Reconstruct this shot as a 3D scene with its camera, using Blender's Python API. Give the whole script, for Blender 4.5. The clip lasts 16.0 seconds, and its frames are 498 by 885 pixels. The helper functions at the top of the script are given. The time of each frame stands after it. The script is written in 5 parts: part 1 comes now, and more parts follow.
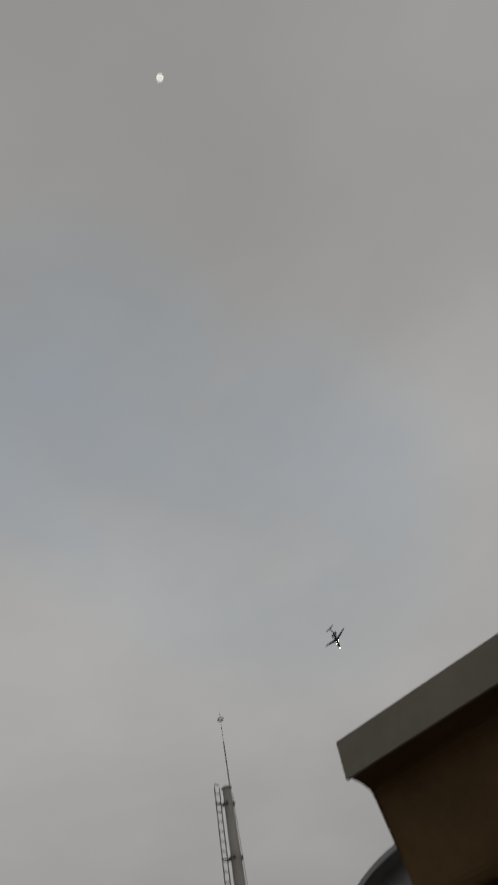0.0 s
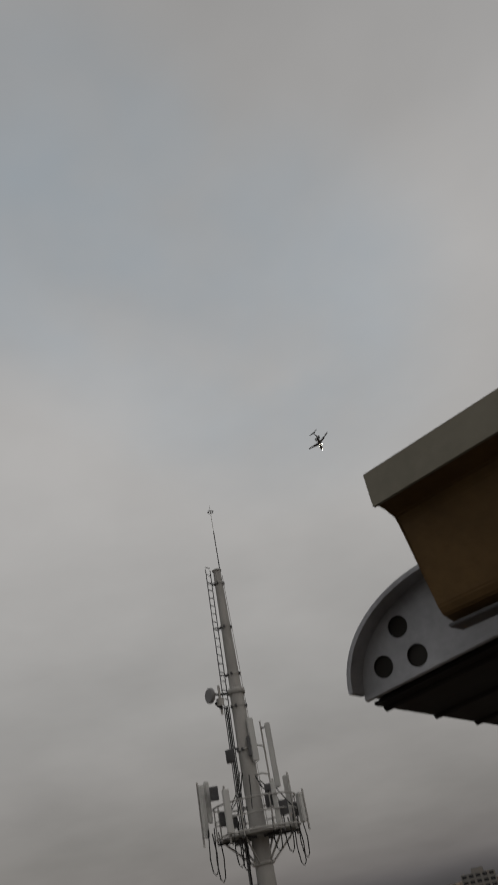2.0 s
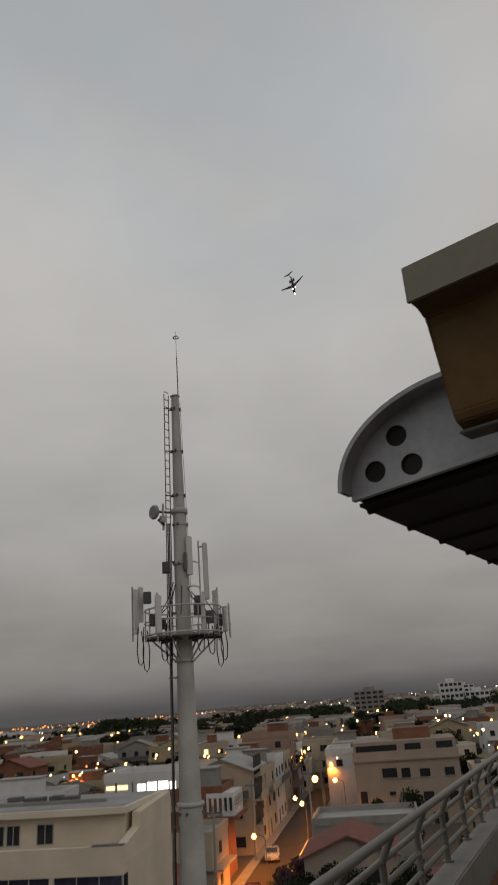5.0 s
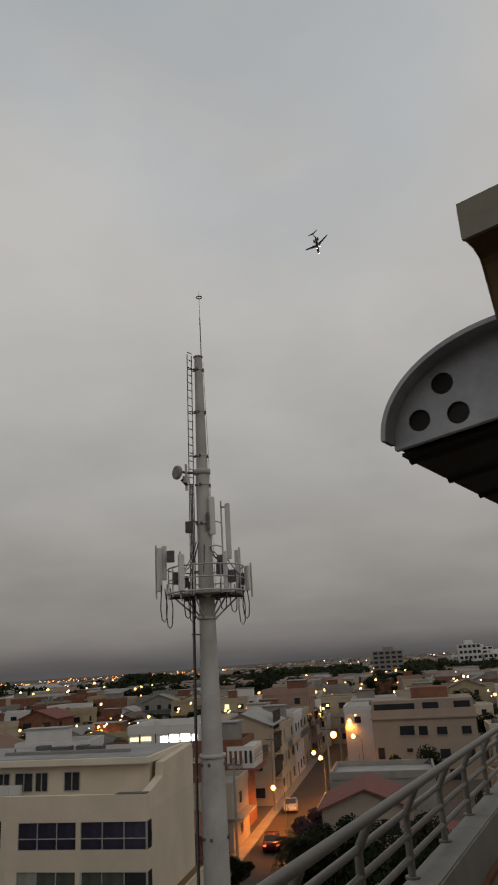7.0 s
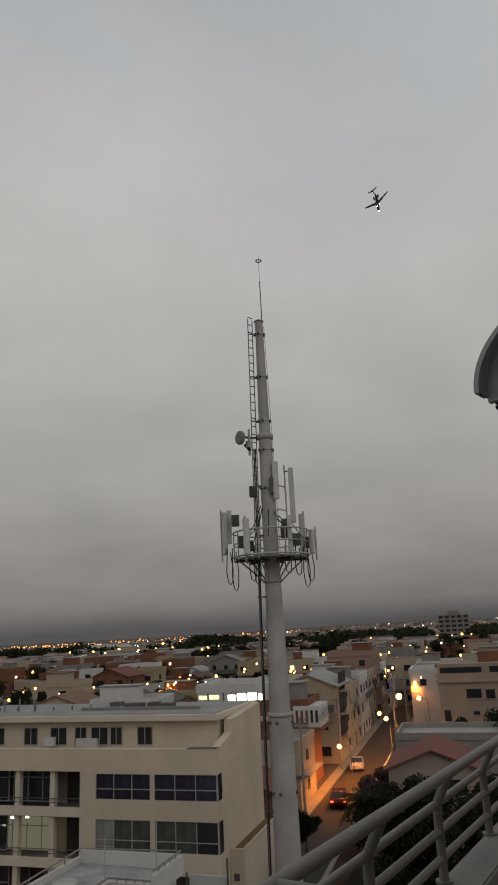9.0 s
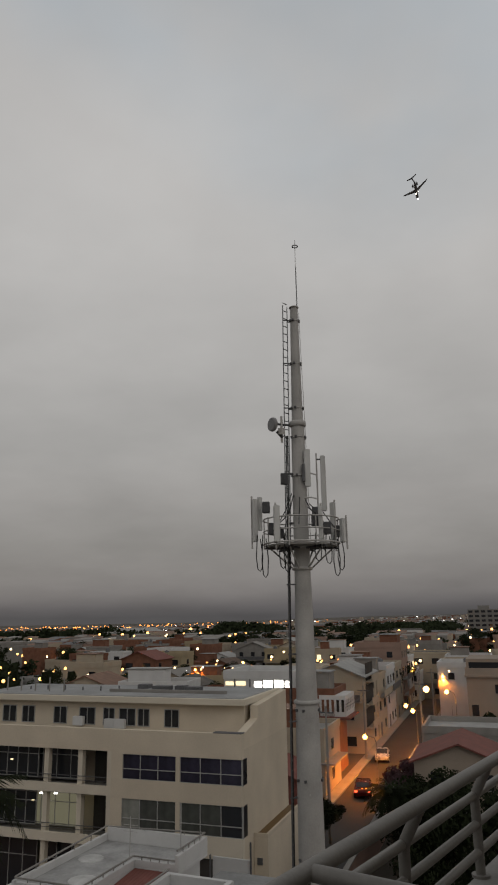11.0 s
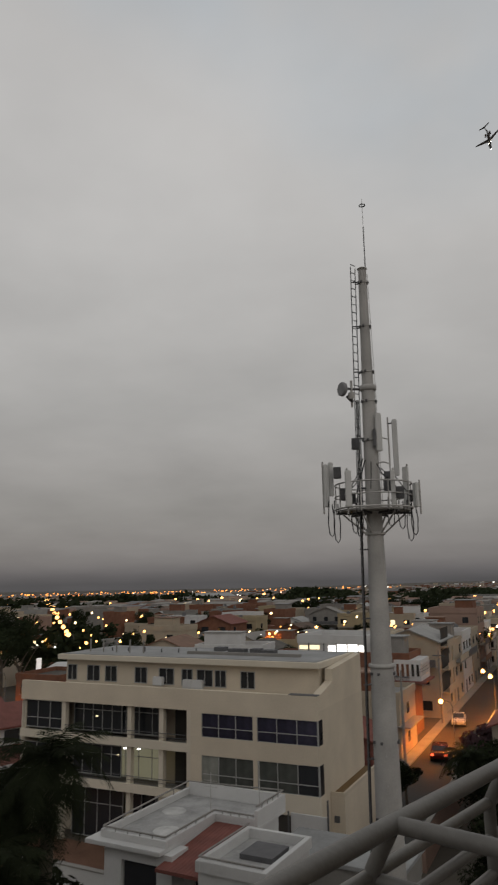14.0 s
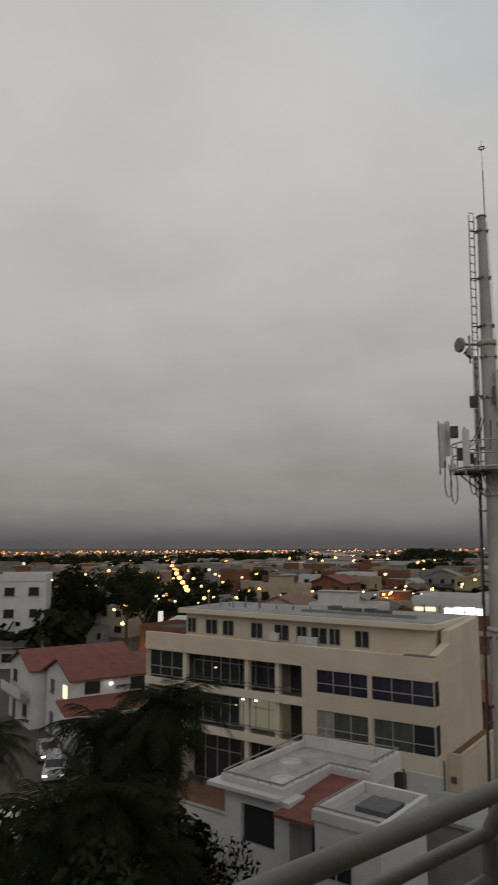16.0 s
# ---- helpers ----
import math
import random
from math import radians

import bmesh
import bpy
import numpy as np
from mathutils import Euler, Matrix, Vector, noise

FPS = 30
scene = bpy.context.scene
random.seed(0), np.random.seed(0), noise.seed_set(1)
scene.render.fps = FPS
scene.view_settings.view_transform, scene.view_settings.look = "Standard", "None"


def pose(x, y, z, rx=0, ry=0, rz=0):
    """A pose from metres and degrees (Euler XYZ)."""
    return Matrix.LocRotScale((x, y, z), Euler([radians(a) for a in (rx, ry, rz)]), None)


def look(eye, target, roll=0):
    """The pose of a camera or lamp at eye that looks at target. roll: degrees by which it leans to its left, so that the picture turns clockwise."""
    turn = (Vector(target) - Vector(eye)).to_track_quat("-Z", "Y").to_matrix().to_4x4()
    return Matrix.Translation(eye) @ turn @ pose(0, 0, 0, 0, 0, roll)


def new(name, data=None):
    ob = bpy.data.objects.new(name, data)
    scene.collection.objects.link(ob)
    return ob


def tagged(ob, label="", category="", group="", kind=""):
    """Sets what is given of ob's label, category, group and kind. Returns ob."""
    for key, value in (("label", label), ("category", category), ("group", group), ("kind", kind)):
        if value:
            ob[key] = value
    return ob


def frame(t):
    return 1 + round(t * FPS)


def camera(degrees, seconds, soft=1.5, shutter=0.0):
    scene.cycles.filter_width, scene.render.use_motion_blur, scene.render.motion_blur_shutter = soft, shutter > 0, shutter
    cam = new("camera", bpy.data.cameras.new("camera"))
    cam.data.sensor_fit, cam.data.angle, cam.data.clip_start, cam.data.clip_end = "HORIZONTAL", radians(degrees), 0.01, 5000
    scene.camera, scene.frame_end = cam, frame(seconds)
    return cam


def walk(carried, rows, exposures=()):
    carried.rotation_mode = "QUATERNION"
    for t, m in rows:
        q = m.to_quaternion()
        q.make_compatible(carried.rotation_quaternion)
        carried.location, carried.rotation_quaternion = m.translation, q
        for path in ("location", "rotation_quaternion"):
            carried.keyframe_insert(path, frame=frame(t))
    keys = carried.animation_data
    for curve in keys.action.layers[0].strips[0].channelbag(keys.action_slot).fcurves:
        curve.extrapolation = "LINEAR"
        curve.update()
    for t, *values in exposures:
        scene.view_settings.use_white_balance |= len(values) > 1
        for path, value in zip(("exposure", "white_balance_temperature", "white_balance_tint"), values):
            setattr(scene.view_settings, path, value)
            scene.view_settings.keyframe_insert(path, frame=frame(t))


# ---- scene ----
cam = camera(39.27, 16.0, soft=1.9, shutter=0.6)
PATH = [
    (0, pose(0.329, -0.296, 18.637, 139.57, 0, -8.15) @ pose(0, 0, 0, 0, 0, -14.63)),
    (0.5, pose(0.295, -0.268, 18.626, 135.29, 0, -5.10) @ pose(0, 0, 0, 0, 0, -11.87)),
    (1, pose(0.270, -0.243, 18.620, 132.99, 0, -3.85) @ pose(0, 0, 0, 0, 0, -10.42)),
    (1.5, pose(0.252, -0.188, 18.609, 128.10, 0, -5.46) @ pose(0, 0, 0, 0, 0, -12.51)),
    (2, pose(0.226, -0.161, 18.590, 124.00, 0, -4.71) @ pose(0, 0, 0, 0, 0, -12.05)),
    (2.5, pose(0.197, -0.155, 18.575, 120.30, 0, -6.38) @ pose(0, 0, 0, 0, 0, -11.48)),
    (3, pose(0.181, -0.147, 18.564, 118.16, 0, -6.25) @ pose(0, 0, 0, 0, 0, -11.60)),
    (3.5, pose(0.185, -0.118, 18.558, 117.45, 0, -8.08) @ pose(0, 0, 0, 0, 0, -10.74)),
    (4, pose(0.194, -0.108, 18.536, 117.49, 0, -10.40) @ pose(0, 0, 0, 0, 0, -8.52)),
    (4.2, pose(0.178, -0.075, 18.537, 116.00, 0, -8.66) @ pose(0, 0, 0, 0, 0, -7.19)),
    (6.3, pose(0.064, -0.017, 18.529, 108.09, 0, -5.26) @ pose(0, 0, 0, 0, 0, -3.19)),
    (6.5, pose(0.074, -0.001, 18.521, 107.83, 0, -4.87) @ pose(0, 0, 0, 0, 0, -3.13)),
    (7, pose(0.064, -0.004, 18.518, 107.36, 0, -3.98) @ pose(0, 0, 0, 0, 0, -3.32)),
    (7.5, pose(0.047, -0.019, 18.520, 106.54, 0, -2.43) @ pose(0, 0, 0, 0, 0, -3.30)),
    (8, pose(0.033, -0.001, 18.507, 105.84, 0, -0.85) @ pose(0, 0, 0, 0, 0, -3.22)),
    (8.5, pose(0.017, -0.001, 18.505, 105.20, 0, 0.46) @ pose(0, 0, 0, 0, 0, -3.04)),
    (9, pose(-0.000, 0.000, 18.500, 104.77, 0, 1.38) @ pose(0, 0, 0, 0, 0, -2.80)),
    (9.2, pose(-0.005, 0.010, 18.484, 104.72, 0, 1.23) @ pose(0, 0, 0, 0, 0, -2.86)),
    (11.5, pose(-0.046, 0.144, 18.455, 103.80, 0, 5.13) @ pose(0, 0, 0, 0, 0, -0.54)),
    (12, pose(-0.052, 0.141, 18.455, 103.79, 0, 6.10) @ pose(0, 0, 0, 0, 0, -0.36)),
    (12.5, pose(-0.061, 0.151, 18.447, 103.05, 0, 7.39) @ pose(0, 0, 0, 0, 0, 0.23)),
    (13, pose(-0.066, 0.130, 18.446, 101.50, 0, 8.47) @ pose(0, 0, 0, 0, 0, 0.26)),
    (13.5, pose(-0.068, 0.145, 18.437, 102.08, 0, 8.65) @ pose(0, 0, 0, 0, 0, -0.57)),
    (14, pose(-0.068, 0.155, 18.428, 101.31, 0, 9.93) @ pose(0, 0, 0, 0, 0, -0.89)),
    (14.5, pose(-0.067, 0.165, 18.418, 100.13, 0, 12.60) @ pose(0, 0, 0, 0, 0, -0.73)),
    (15, pose(-0.066, 0.172, 18.409, 98.53, 0, 15.22) @ pose(0, 0, 0, 0, 0, -0.68)),
    (15.5, pose(-0.069, 0.160, 18.412, 98.52, 0, 16.22) @ pose(0, 0, 0, 0, 0, -0.19)),
    (16, pose(-0.070, 0.150, 18.414, 98.17, 0, 19.26) @ pose(0, 0, 0, 0, 0, 0.03)),
]
walk(cam, PATH, exposures=((0, -0.34, 6580, 10), (1.0, -0.33, 6580, 10), (2.5, -0.18, 6580, 10), (4.0, -0.05, 6680, 10), (9.0, -0.02, 6640, 10), (12.5, -0.02, 6570, 10), (14.5, 0.06, 6570, 10), (16, 0.12, 6600, 10)))

# ---- world: overcast dusk ----
world = bpy.data.worlds.new("dusk_sky")
scene.world = world
world.use_nodes = True
wn, wl = world.node_tree.nodes, world.node_tree.links
wn.clear()
w_out = wn.new("ShaderNodeOutputWorld")
w_bg = wn.new("ShaderNodeBackground")
w_sky = wn.new("ShaderNodeTexSky")
w_sky.sky_type, w_sky.sun_disc = "NISHITA", False
w_sky.sun_elevation, w_sky.sun_rotation = radians(4), radians(130)
w_co = wn.new("ShaderNodeTexCoord")
w_sep = wn.new("ShaderNodeSeparateXYZ")
wl.new(w_co.outputs["Generated"], w_sep.inputs[0])
# cloud deck: grey that brightens from the horizon upwards
w_ramp = wn.new("ShaderNodeValToRGB")
els = w_ramp.color_ramp.elements
els[0].position, els[0].color = 0.0, (0.082, 0.081, 0.085, 1)
els[1].position, els[1].color = 1.0, (0.385, 0.382, 0.38, 1)
for p, c in ((0.012, (0.116, 0.112, 0.117)), (0.03, (0.178, 0.170, 0.170)), (0.055, (0.220, 0.210, 0.207)), (0.10, (0.266, 0.256, 0.249)), (0.16, (0.321, 0.310, 0.302)),
             (0.24, (0.368, 0.361, 0.353)), (0.33, (0.415, 0.408, 0.400)), (0.48, (0.475, 0.468, 0.461)), (0.7, (0.455, 0.45, 0.447))):
    e = els.new(p)
    e.color = (*c, 1)
wl.new(w_sep.outputs["Z"], w_ramp.inputs[0])
# projected cloud coordinates: clouds flatten towards the horizon
w_add = wn.new("ShaderNodeMath")
w_add.operation, w_add.inputs[1].default_value = "ADD", 0.22
wl.new(w_sep.outputs["Z"], w_add.inputs[0])
w_div = wn.new("ShaderNodeVectorMath")
w_div.operation = "DIVIDE"
w_cmb = wn.new("ShaderNodeCombineXYZ")
for k in ("X", "Y", "Z"):
    wl.new(w_add.outputs[0], w_cmb.inputs[k])
wl.new(w_co.outputs["Generated"], w_div.inputs[0])
wl.new(w_cmb.outputs[0], w_div.inputs[1])


def cloud_noise(scale, detail, lo, hi):
    n = wn.new("ShaderNodeTexNoise")
    n.inputs["Scale"].default_value, n.inputs["Detail"].default_value = scale, detail
    n.inputs["Roughness"].default_value = 0.5
    wl.new(w_div.outputs[0], n.inputs["Vector"])
    m = wn.new("ShaderNodeMapRange")
    m.inputs["From Min"].default_value, m.inputs["From Max"].default_value = 0.3, 0.7
    m.inputs["To Min"].default_value, m.inputs["To Max"].default_value = lo, hi
    wl.new(n.outputs["Fac"], m.inputs["Value"])
    return m.outputs[0]


w_mul = wn.new("ShaderNodeMixRGB")
w_mul.blend_type, w_mul.inputs[0].default_value = "MULTIPLY", 1.0
wl.new(w_ramp.outputs[0], w_mul.inputs[1])
wl.new(cloud_noise(1.7, 5, 0.90, 1.10), w_mul.inputs[2])
# thin places in the cloud where the blue comes through
w_gap = None
for az, el, width, amount in ((9, 44, 0.05, 0.6), (-13, 54, 0.045, 0.7), (-4, 47, 0.03, 0.4)):
    w_dot = wn.new("ShaderNodeVectorMath")
    w_dot.operation = "DOT_PRODUCT"
    w_dot.inputs[1].default_value = (math.sin(radians(az)) * math.cos(radians(el)), math.cos(radians(az)) * math.cos(radians(el)), math.sin(radians(el)))
    wl.new(w_co.outputs["Generated"], w_dot.inputs[0])
    w_fall = wn.new("ShaderNodeMapRange")
    w_fall.interpolation_type = "SMOOTHSTEP"
    w_fall.inputs["From Min"].default_value, w_fall.inputs["From Max"].default_value = 1 - width, 1.0
    w_fall.inputs["To Max"].default_value = amount
    wl.new(w_dot.outputs["Value"], w_fall.inputs["Value"])
    if w_gap is None:
        w_gap = w_fall.outputs[0]
    else:
        w_max = wn.new("ShaderNodeMath")
        w_max.operation = "MAXIMUM"
        wl.new(w_gap, w_max.inputs[0])
        wl.new(w_fall.outputs[0], w_max.inputs[1])
        w_gap = w_max.outputs[0]
w_brk = wn.new("ShaderNodeMath")
w_brk.operation, w_brk.use_clamp = "MULTIPLY", True
wl.new(w_gap, w_brk.inputs[0])
wl.new(cloud_noise(3.2, 4, 0.35, 1.5), w_brk.inputs[1])
w_blue = wn.new("ShaderNodeMixRGB")
w_blue.blend_type = "MULTIPLY"
w_blue.inputs[2].default_value = (0.83, 0.94, 1.04, 1)
wl.new(w_brk.outputs[0], w_blue.inputs[0])
wl.new(w_mul.outputs[0], w_blue.inputs[1])
w_mix = wn.new("ShaderNodeMixRGB")
w_mix.blend_type, w_mix.inputs[0].default_value = "ADD", 0.004
wl.new(w_blue.outputs[0], w_mix.inputs[1])
wl.new(w_sky.outputs[0], w_mix.inputs[2])
wl.new(w_mix.outputs[0], w_bg.inputs[0])
w_bg.inputs[1].default_value = 1.0
wl.new(w_bg.outputs[0], w_out.inputs[0])

sun = new("sun", bpy.data.lights.new("sun", "SUN"))
sun.data.energy, sun.data.angle, sun.data.color = 0.28, radians(40), (1.0, 0.95, 0.88)
sun.matrix_world = look((55, -45, 60), (0, 40, 5))


# ---- materials ----
def mat(name, color, rough=0.7, var=0.15, scale=1.5, bump=0.1, metal=0.0, fine=18.0, spec=0.22):
    """A worn surface: two scales of noise on the colour, and a fine bump."""
    m = bpy.data.materials.new(name)
    m.use_nodes = True
    n, l = m.node_tree.nodes, m.node_tree.links
    b = n["Principled BSDF"]
    b.inputs["Metallic"].default_value = metal
    b.inputs["Specular IOR Level"].default_value = spec
    co = n.new("ShaderNodeTexCoord")
    n1, n2 = n.new("ShaderNodeTexNoise"), n.new("ShaderNodeTexNoise")
    n1.inputs["Scale"].default_value, n1.inputs["Detail"].default_value = scale, 6
    n2.inputs["Scale"].default_value, n2.inputs["Detail"].default_value = fine, 4
    l.new(co.outputs["Object"], n1.inputs["Vector"])
    l.new(co.outputs["Object"], n2.inputs["Vector"])
    mix = n.new("ShaderNodeMixRGB")
    mix.inputs[1].default_value = (*[c * (1 - var) for c in color], 1)
    mix.inputs[2].default_value = (*[min(1, c * (1 + var)) for c in color], 1)
    av = n.new("ShaderNodeMath")
    av.operation = "ADD"
    s = n.new("ShaderNodeMath")
    s.operation, s.inputs[1].default_value = "MULTIPLY", 0.35
    l.new(n2.outputs["Fac"], s.inputs[0])
    l.new(n1.outputs["Fac"], av.inputs[0])
    l.new(s.outputs[0], av.inputs[1])
    r = n.new("ShaderNodeMapRange")
    r.inputs["From Min"].default_value, r.inputs["From Max"].default_value = 0.4, 0.95
    l.new(av.outputs[0], r.inputs["Value"])
    l.new(r.outputs[0], mix.inputs[0])
    oi = n.new("ShaderNodeObjectInfo")
    hv = n.new("ShaderNodeHueSaturation")
    rr = n.new("ShaderNodeMapRange")
    rr.inputs["To Min"].default_value, rr.inputs["To Max"].default_value = 1 - var * 0.4, 1 + var * 0.4
    l.new(oi.outputs["Random"], rr.inputs["Value"])
    l.new(rr.outputs[0], hv.inputs["Value"])
    l.new(mix.outputs[0], hv.inputs["Color"])
    l.new(hv.outputs[0], b.inputs["Base Color"])
    ro = n.new("ShaderNodeMapRange")
    ro.inputs["To Min"].default_value, ro.inputs["To Max"].default_value = max(0.03, rough - 0.1), min(1, rough + 0.1)
    l.new(n1.outputs["Fac"], ro.inputs["Value"])
    l.new(ro.outputs[0], b.inputs["Roughness"])
    if bump:
        bp = n.new("ShaderNodeBump")
        bp.inputs["Strength"].default_value, bp.inputs["Distance"].default_value = bump, 0.01
        l.new(n2.outputs["Fac"], bp.inputs["Height"])
        l.new(bp.outputs[0], b.inputs["Normal"])
    return m


def glow(name, color, strength):
    m = bpy.data.materials.new(name)
    m.use_nodes = True
    b = m.node_tree.nodes["Principled BSDF"]
    b.inputs["Base Color"].default_value = (*color, 1)
    b.inputs["Emission Color"].default_value = (*color, 1)
    b.inputs["Emission Strength"].default_value = strength
    return m


def clear_glass(name, tint=(0.8, 0.85, 0.85)):
    m = bpy.data.materials.new(name)
    m.use_nodes = True
    n, l = m.node_tree.nodes, m.node_tree.links
    n.clear()
    o = n.new("ShaderNodeOutputMaterial")
    mx, tr, gl, fr = n.new("ShaderNodeMixShader"), n.new("ShaderNodeBsdfTransparent"), n.new("ShaderNodeBsdfGlossy"), n.new("ShaderNodeFresnel")
    tr.inputs[0].default_value = (*tint, 1)
    gl.inputs["Roughness"].default_value = 0.03
    fr.inputs[0].default_value = 1.5
    l.new(fr.outputs[0], mx.inputs[0])
    l.new(tr.outputs[0], mx.inputs[1])
    l.new(gl.outputs[0], mx.inputs[2])
    l.new(mx.outputs[0], o.inputs[0])
    return m


M_GALV = mat("galvanised_steel", (0.40, 0.39, 0.375), 0.65, 0.22, 0.9, 0.08, 0.0)
M_STEEL_DARK = mat("dark_steel", (0.12, 0.12, 0.125), 0.6, 0.2, 3, 0.1, 0.3)
M_DISH = mat("weathered_dish", (0.24, 0.24, 0.245), 0.6, 0.2, 2.5, 0.1)
M_ANTENNA = mat("antenna_plastic", (0.55, 0.55, 0.54), 0.5, 0.08, 1.2, 0.03)
M_CABLE = mat("black_cable", (0.03, 0.03, 0.03), 0.6, 0.2, 4, 0.05)
M_RAIL = mat("painted_rail_steel", (0.20, 0.192, 0.178), 0.42, 0.18, 5, 0.12, 0.1, 60)
M_KERB = mat("grey_painted_concrete", (0.27, 0.265, 0.255), 0.8, 0.2, 2.5, 0.35, 0, 40)
M_TERRACE = mat("terrace_tile", (0.14, 0.115, 0.10), 0.7, 0.18, 2, 0.2)
M_FLASH = mat("painted_flashing", (0.24, 0.225, 0.18), 0.5, 0.14, 6, 0.06, 0.15, 50)
M_SOFFIT = mat("brown_fascia_board", (0.15, 0.092, 0.038), 0.65, 0.25, 7, 0.15, 0, 45)
M_PLATE = mat("zinc_end_plate", (0.40, 0.41, 0.435), 0.5, 0.26, 9, 0.05, 0.2, 60)
# zinc taken near black: the shade under the canopy is in its colour
M_SHADED_SHEET = mat("shade_darkened_zinc", (0.035, 0.032, 0.03), 0.65, 0.22, 6, 0.1, 0.4)
M_BEIGE = mat("beige_render", (0.56, 0.49, 0.39), 0.85, 0.13, 0.35, 0.2, 0, 9)
M_BEIGE2 = mat("pale_beige_trim", (0.60, 0.545, 0.45), 0.8, 0.07, 0.5, 0.15, 0, 9)
M_ROOFCOAT = mat("grey_roof_membrane", (0.25, 0.255, 0.255), 0.75, 0.28, 0.5, 0.2, 0, 5)
M_WHITE = mat("white_render", (0.55, 0.55, 0.545), 0.8, 0.10, 0.6, 0.2, 0, 9)
M_PATCH = mat("worn_white_patch", (0.44, 0.44, 0.43), 0.85, 0.25, 1.5, 0.2, 0, 9)
M_WHROOF = mat("chalky_roof_screed", (0.36, 0.36, 0.355), 0.85, 0.3, 0.9, 0.25, 0, 7)
M_REDTILE = mat("red_roof_tile", (0.17, 0.066, 0.054), 0.75, 0.25, 1.2, 0.35, 0, 14)
M_BRICK = mat("bare_brick", (0.18, 0.085, 0.055), 0.9, 0.25, 1.0, 0.3, 0, 12)
M_CONC = mat("bare_concrete", (0.23, 0.22, 0.205), 0.85, 0.18, 0.7, 0.25, 0, 8)
M_DULL = mat("dull_pinkish_render", (0.30, 0.25, 0.205), 0.85, 0.12, 0.4, 0.2, 0, 8)
M_CREAM = mat("cream_render", (0.38, 0.325, 0.25), 0.85, 0.10, 0.5, 0.2, 0, 8)
M_PINK = mat("pink_render", (0.30, 0.205, 0.165), 0.85, 0.12, 0.5, 0.2, 0, 8)
M_ASPHALT = mat("asphalt", (0.055, 0.054, 0.052), 0.85, 0.25, 0.25, 0.3, 0, 6)
M_PAVE = mat("pavement_concrete", (0.24, 0.23, 0.21), 0.85, 0.2, 0.4, 0.25, 0, 5)
M_GROUND = mat("city_ground", (0.085, 0.075, 0.062), 0.9, 0.35, 0.06, 0.2, 0, 1.5)
M_BRICKPAVE = mat("red_brick_paving", (0.17, 0.095, 0.065), 0.85, 0.25, 0.6, 0.3, 0, 7)
M_FRAME = mat("aluminium_frame", (0.34, 0.34, 0.33), 0.5, 0.08, 3, 0.03, 0.0)
# near-black colour that stands in for shade in rooms, recesses and openings
M_SHADEPAINT = mat("interior_shade_paint", (0.055, 0.05, 0.045), 0.9, 0.3, 0.8, 0)
M_CURTAIN = mat("pale_curtain", (0.42, 0.42, 0.39), 0.9, 0.2, 1.5, 0.1)
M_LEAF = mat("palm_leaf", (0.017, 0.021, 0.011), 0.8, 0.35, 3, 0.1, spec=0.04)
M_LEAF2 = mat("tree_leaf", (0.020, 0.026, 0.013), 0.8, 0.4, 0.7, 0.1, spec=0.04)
M_TRUNK = mat("palm_trunk", (0.12, 0.10, 0.08), 0.9, 0.3, 4, 0.4)
M_TYRE = mat("tyre_rubber", (0.02, 0.02, 0.02), 0.85, 0.2, 5, 0.1)
M_CARRED = mat("red_car_paint", (0.075, 0.010, 0.009), 0.25, 0.05, 2, 0, 0.2)
M_CARSILVER = mat("silver_car_paint", (0.42, 0.43, 0.44), 0.28, 0.05, 2, 0, 0.5)
M_PLANE = mat("aircraft_skin", (0.22, 0.22, 0.23), 0.4, 0.08, 0.3, 0.02, 0.2)
M_GLASS = clear_glass("window_glass")
M_GLASSDARK = mat("dark_window_pane", (0.02, 0.022, 0.026), 0.08, 0.2, 0.6, 0.0, 0, 2, 0.6)
M_GLASSDULL = mat("dull_corner_pane", (0.015, 0.016, 0.02), 0.3, 0.2, 0.6, 0.0, 0, 2, 0.15)
M_SODIUM = glow("sodium_lamp", (1.0, 0.40, 0.09), 14)
M_SODIUM_FAR = glow("sodium_lamp_far", (1.0, 0.34, 0.07), 2.6)
M_TOWN = glow("town_lamp", (1.0, 0.46, 0.13), 4.5)
M_WARM_FAR = glow("warm_lamp_far", (1.0, 0.72, 0.38), 3.5)
M_COOL = glow("cool_lamp", (1.0, 0.97, 0.9), 3.0)
M_LITROOM = glow("lit_room", (0.85, 0.80, 0.52), 0.14)
M_LITROOM.node_tree.nodes["Principled BSDF"].inputs["Base Color"].default_value = (0.05, 0.05, 0.04, 1)
# pale colour painted in for the reflection on the glass
M_PALEPANE = mat("pale_reflection_pane", (0.20, 0.205, 0.185), 0.2, 0.35, 1.2, 0.0, 0, 4)
M_BLUEPANE = mat("violet_tinted_pane", (0.026, 0.024, 0.042), 0.12, 0.5, 1.3, 0.0, 0, 5, 0.5)
# dim light of the room behind is put into the pane's colour
M_DIMROOM = mat("half_lit_room_pane", (0.062, 0.066, 0.06), 0.15, 0.5, 0.9, 0.0, 0, 3)
M_WARMROOM = glow("lit_room_lamp", (1.0, 0.82, 0.5), 1.2)
M_PALESIGN = glow("pale_sign_light", (0.95, 0.9, 0.85), 0.5)
M_BLUESIGN = glow("blue_sign_light", (0.35, 0.6, 1.0), 5)


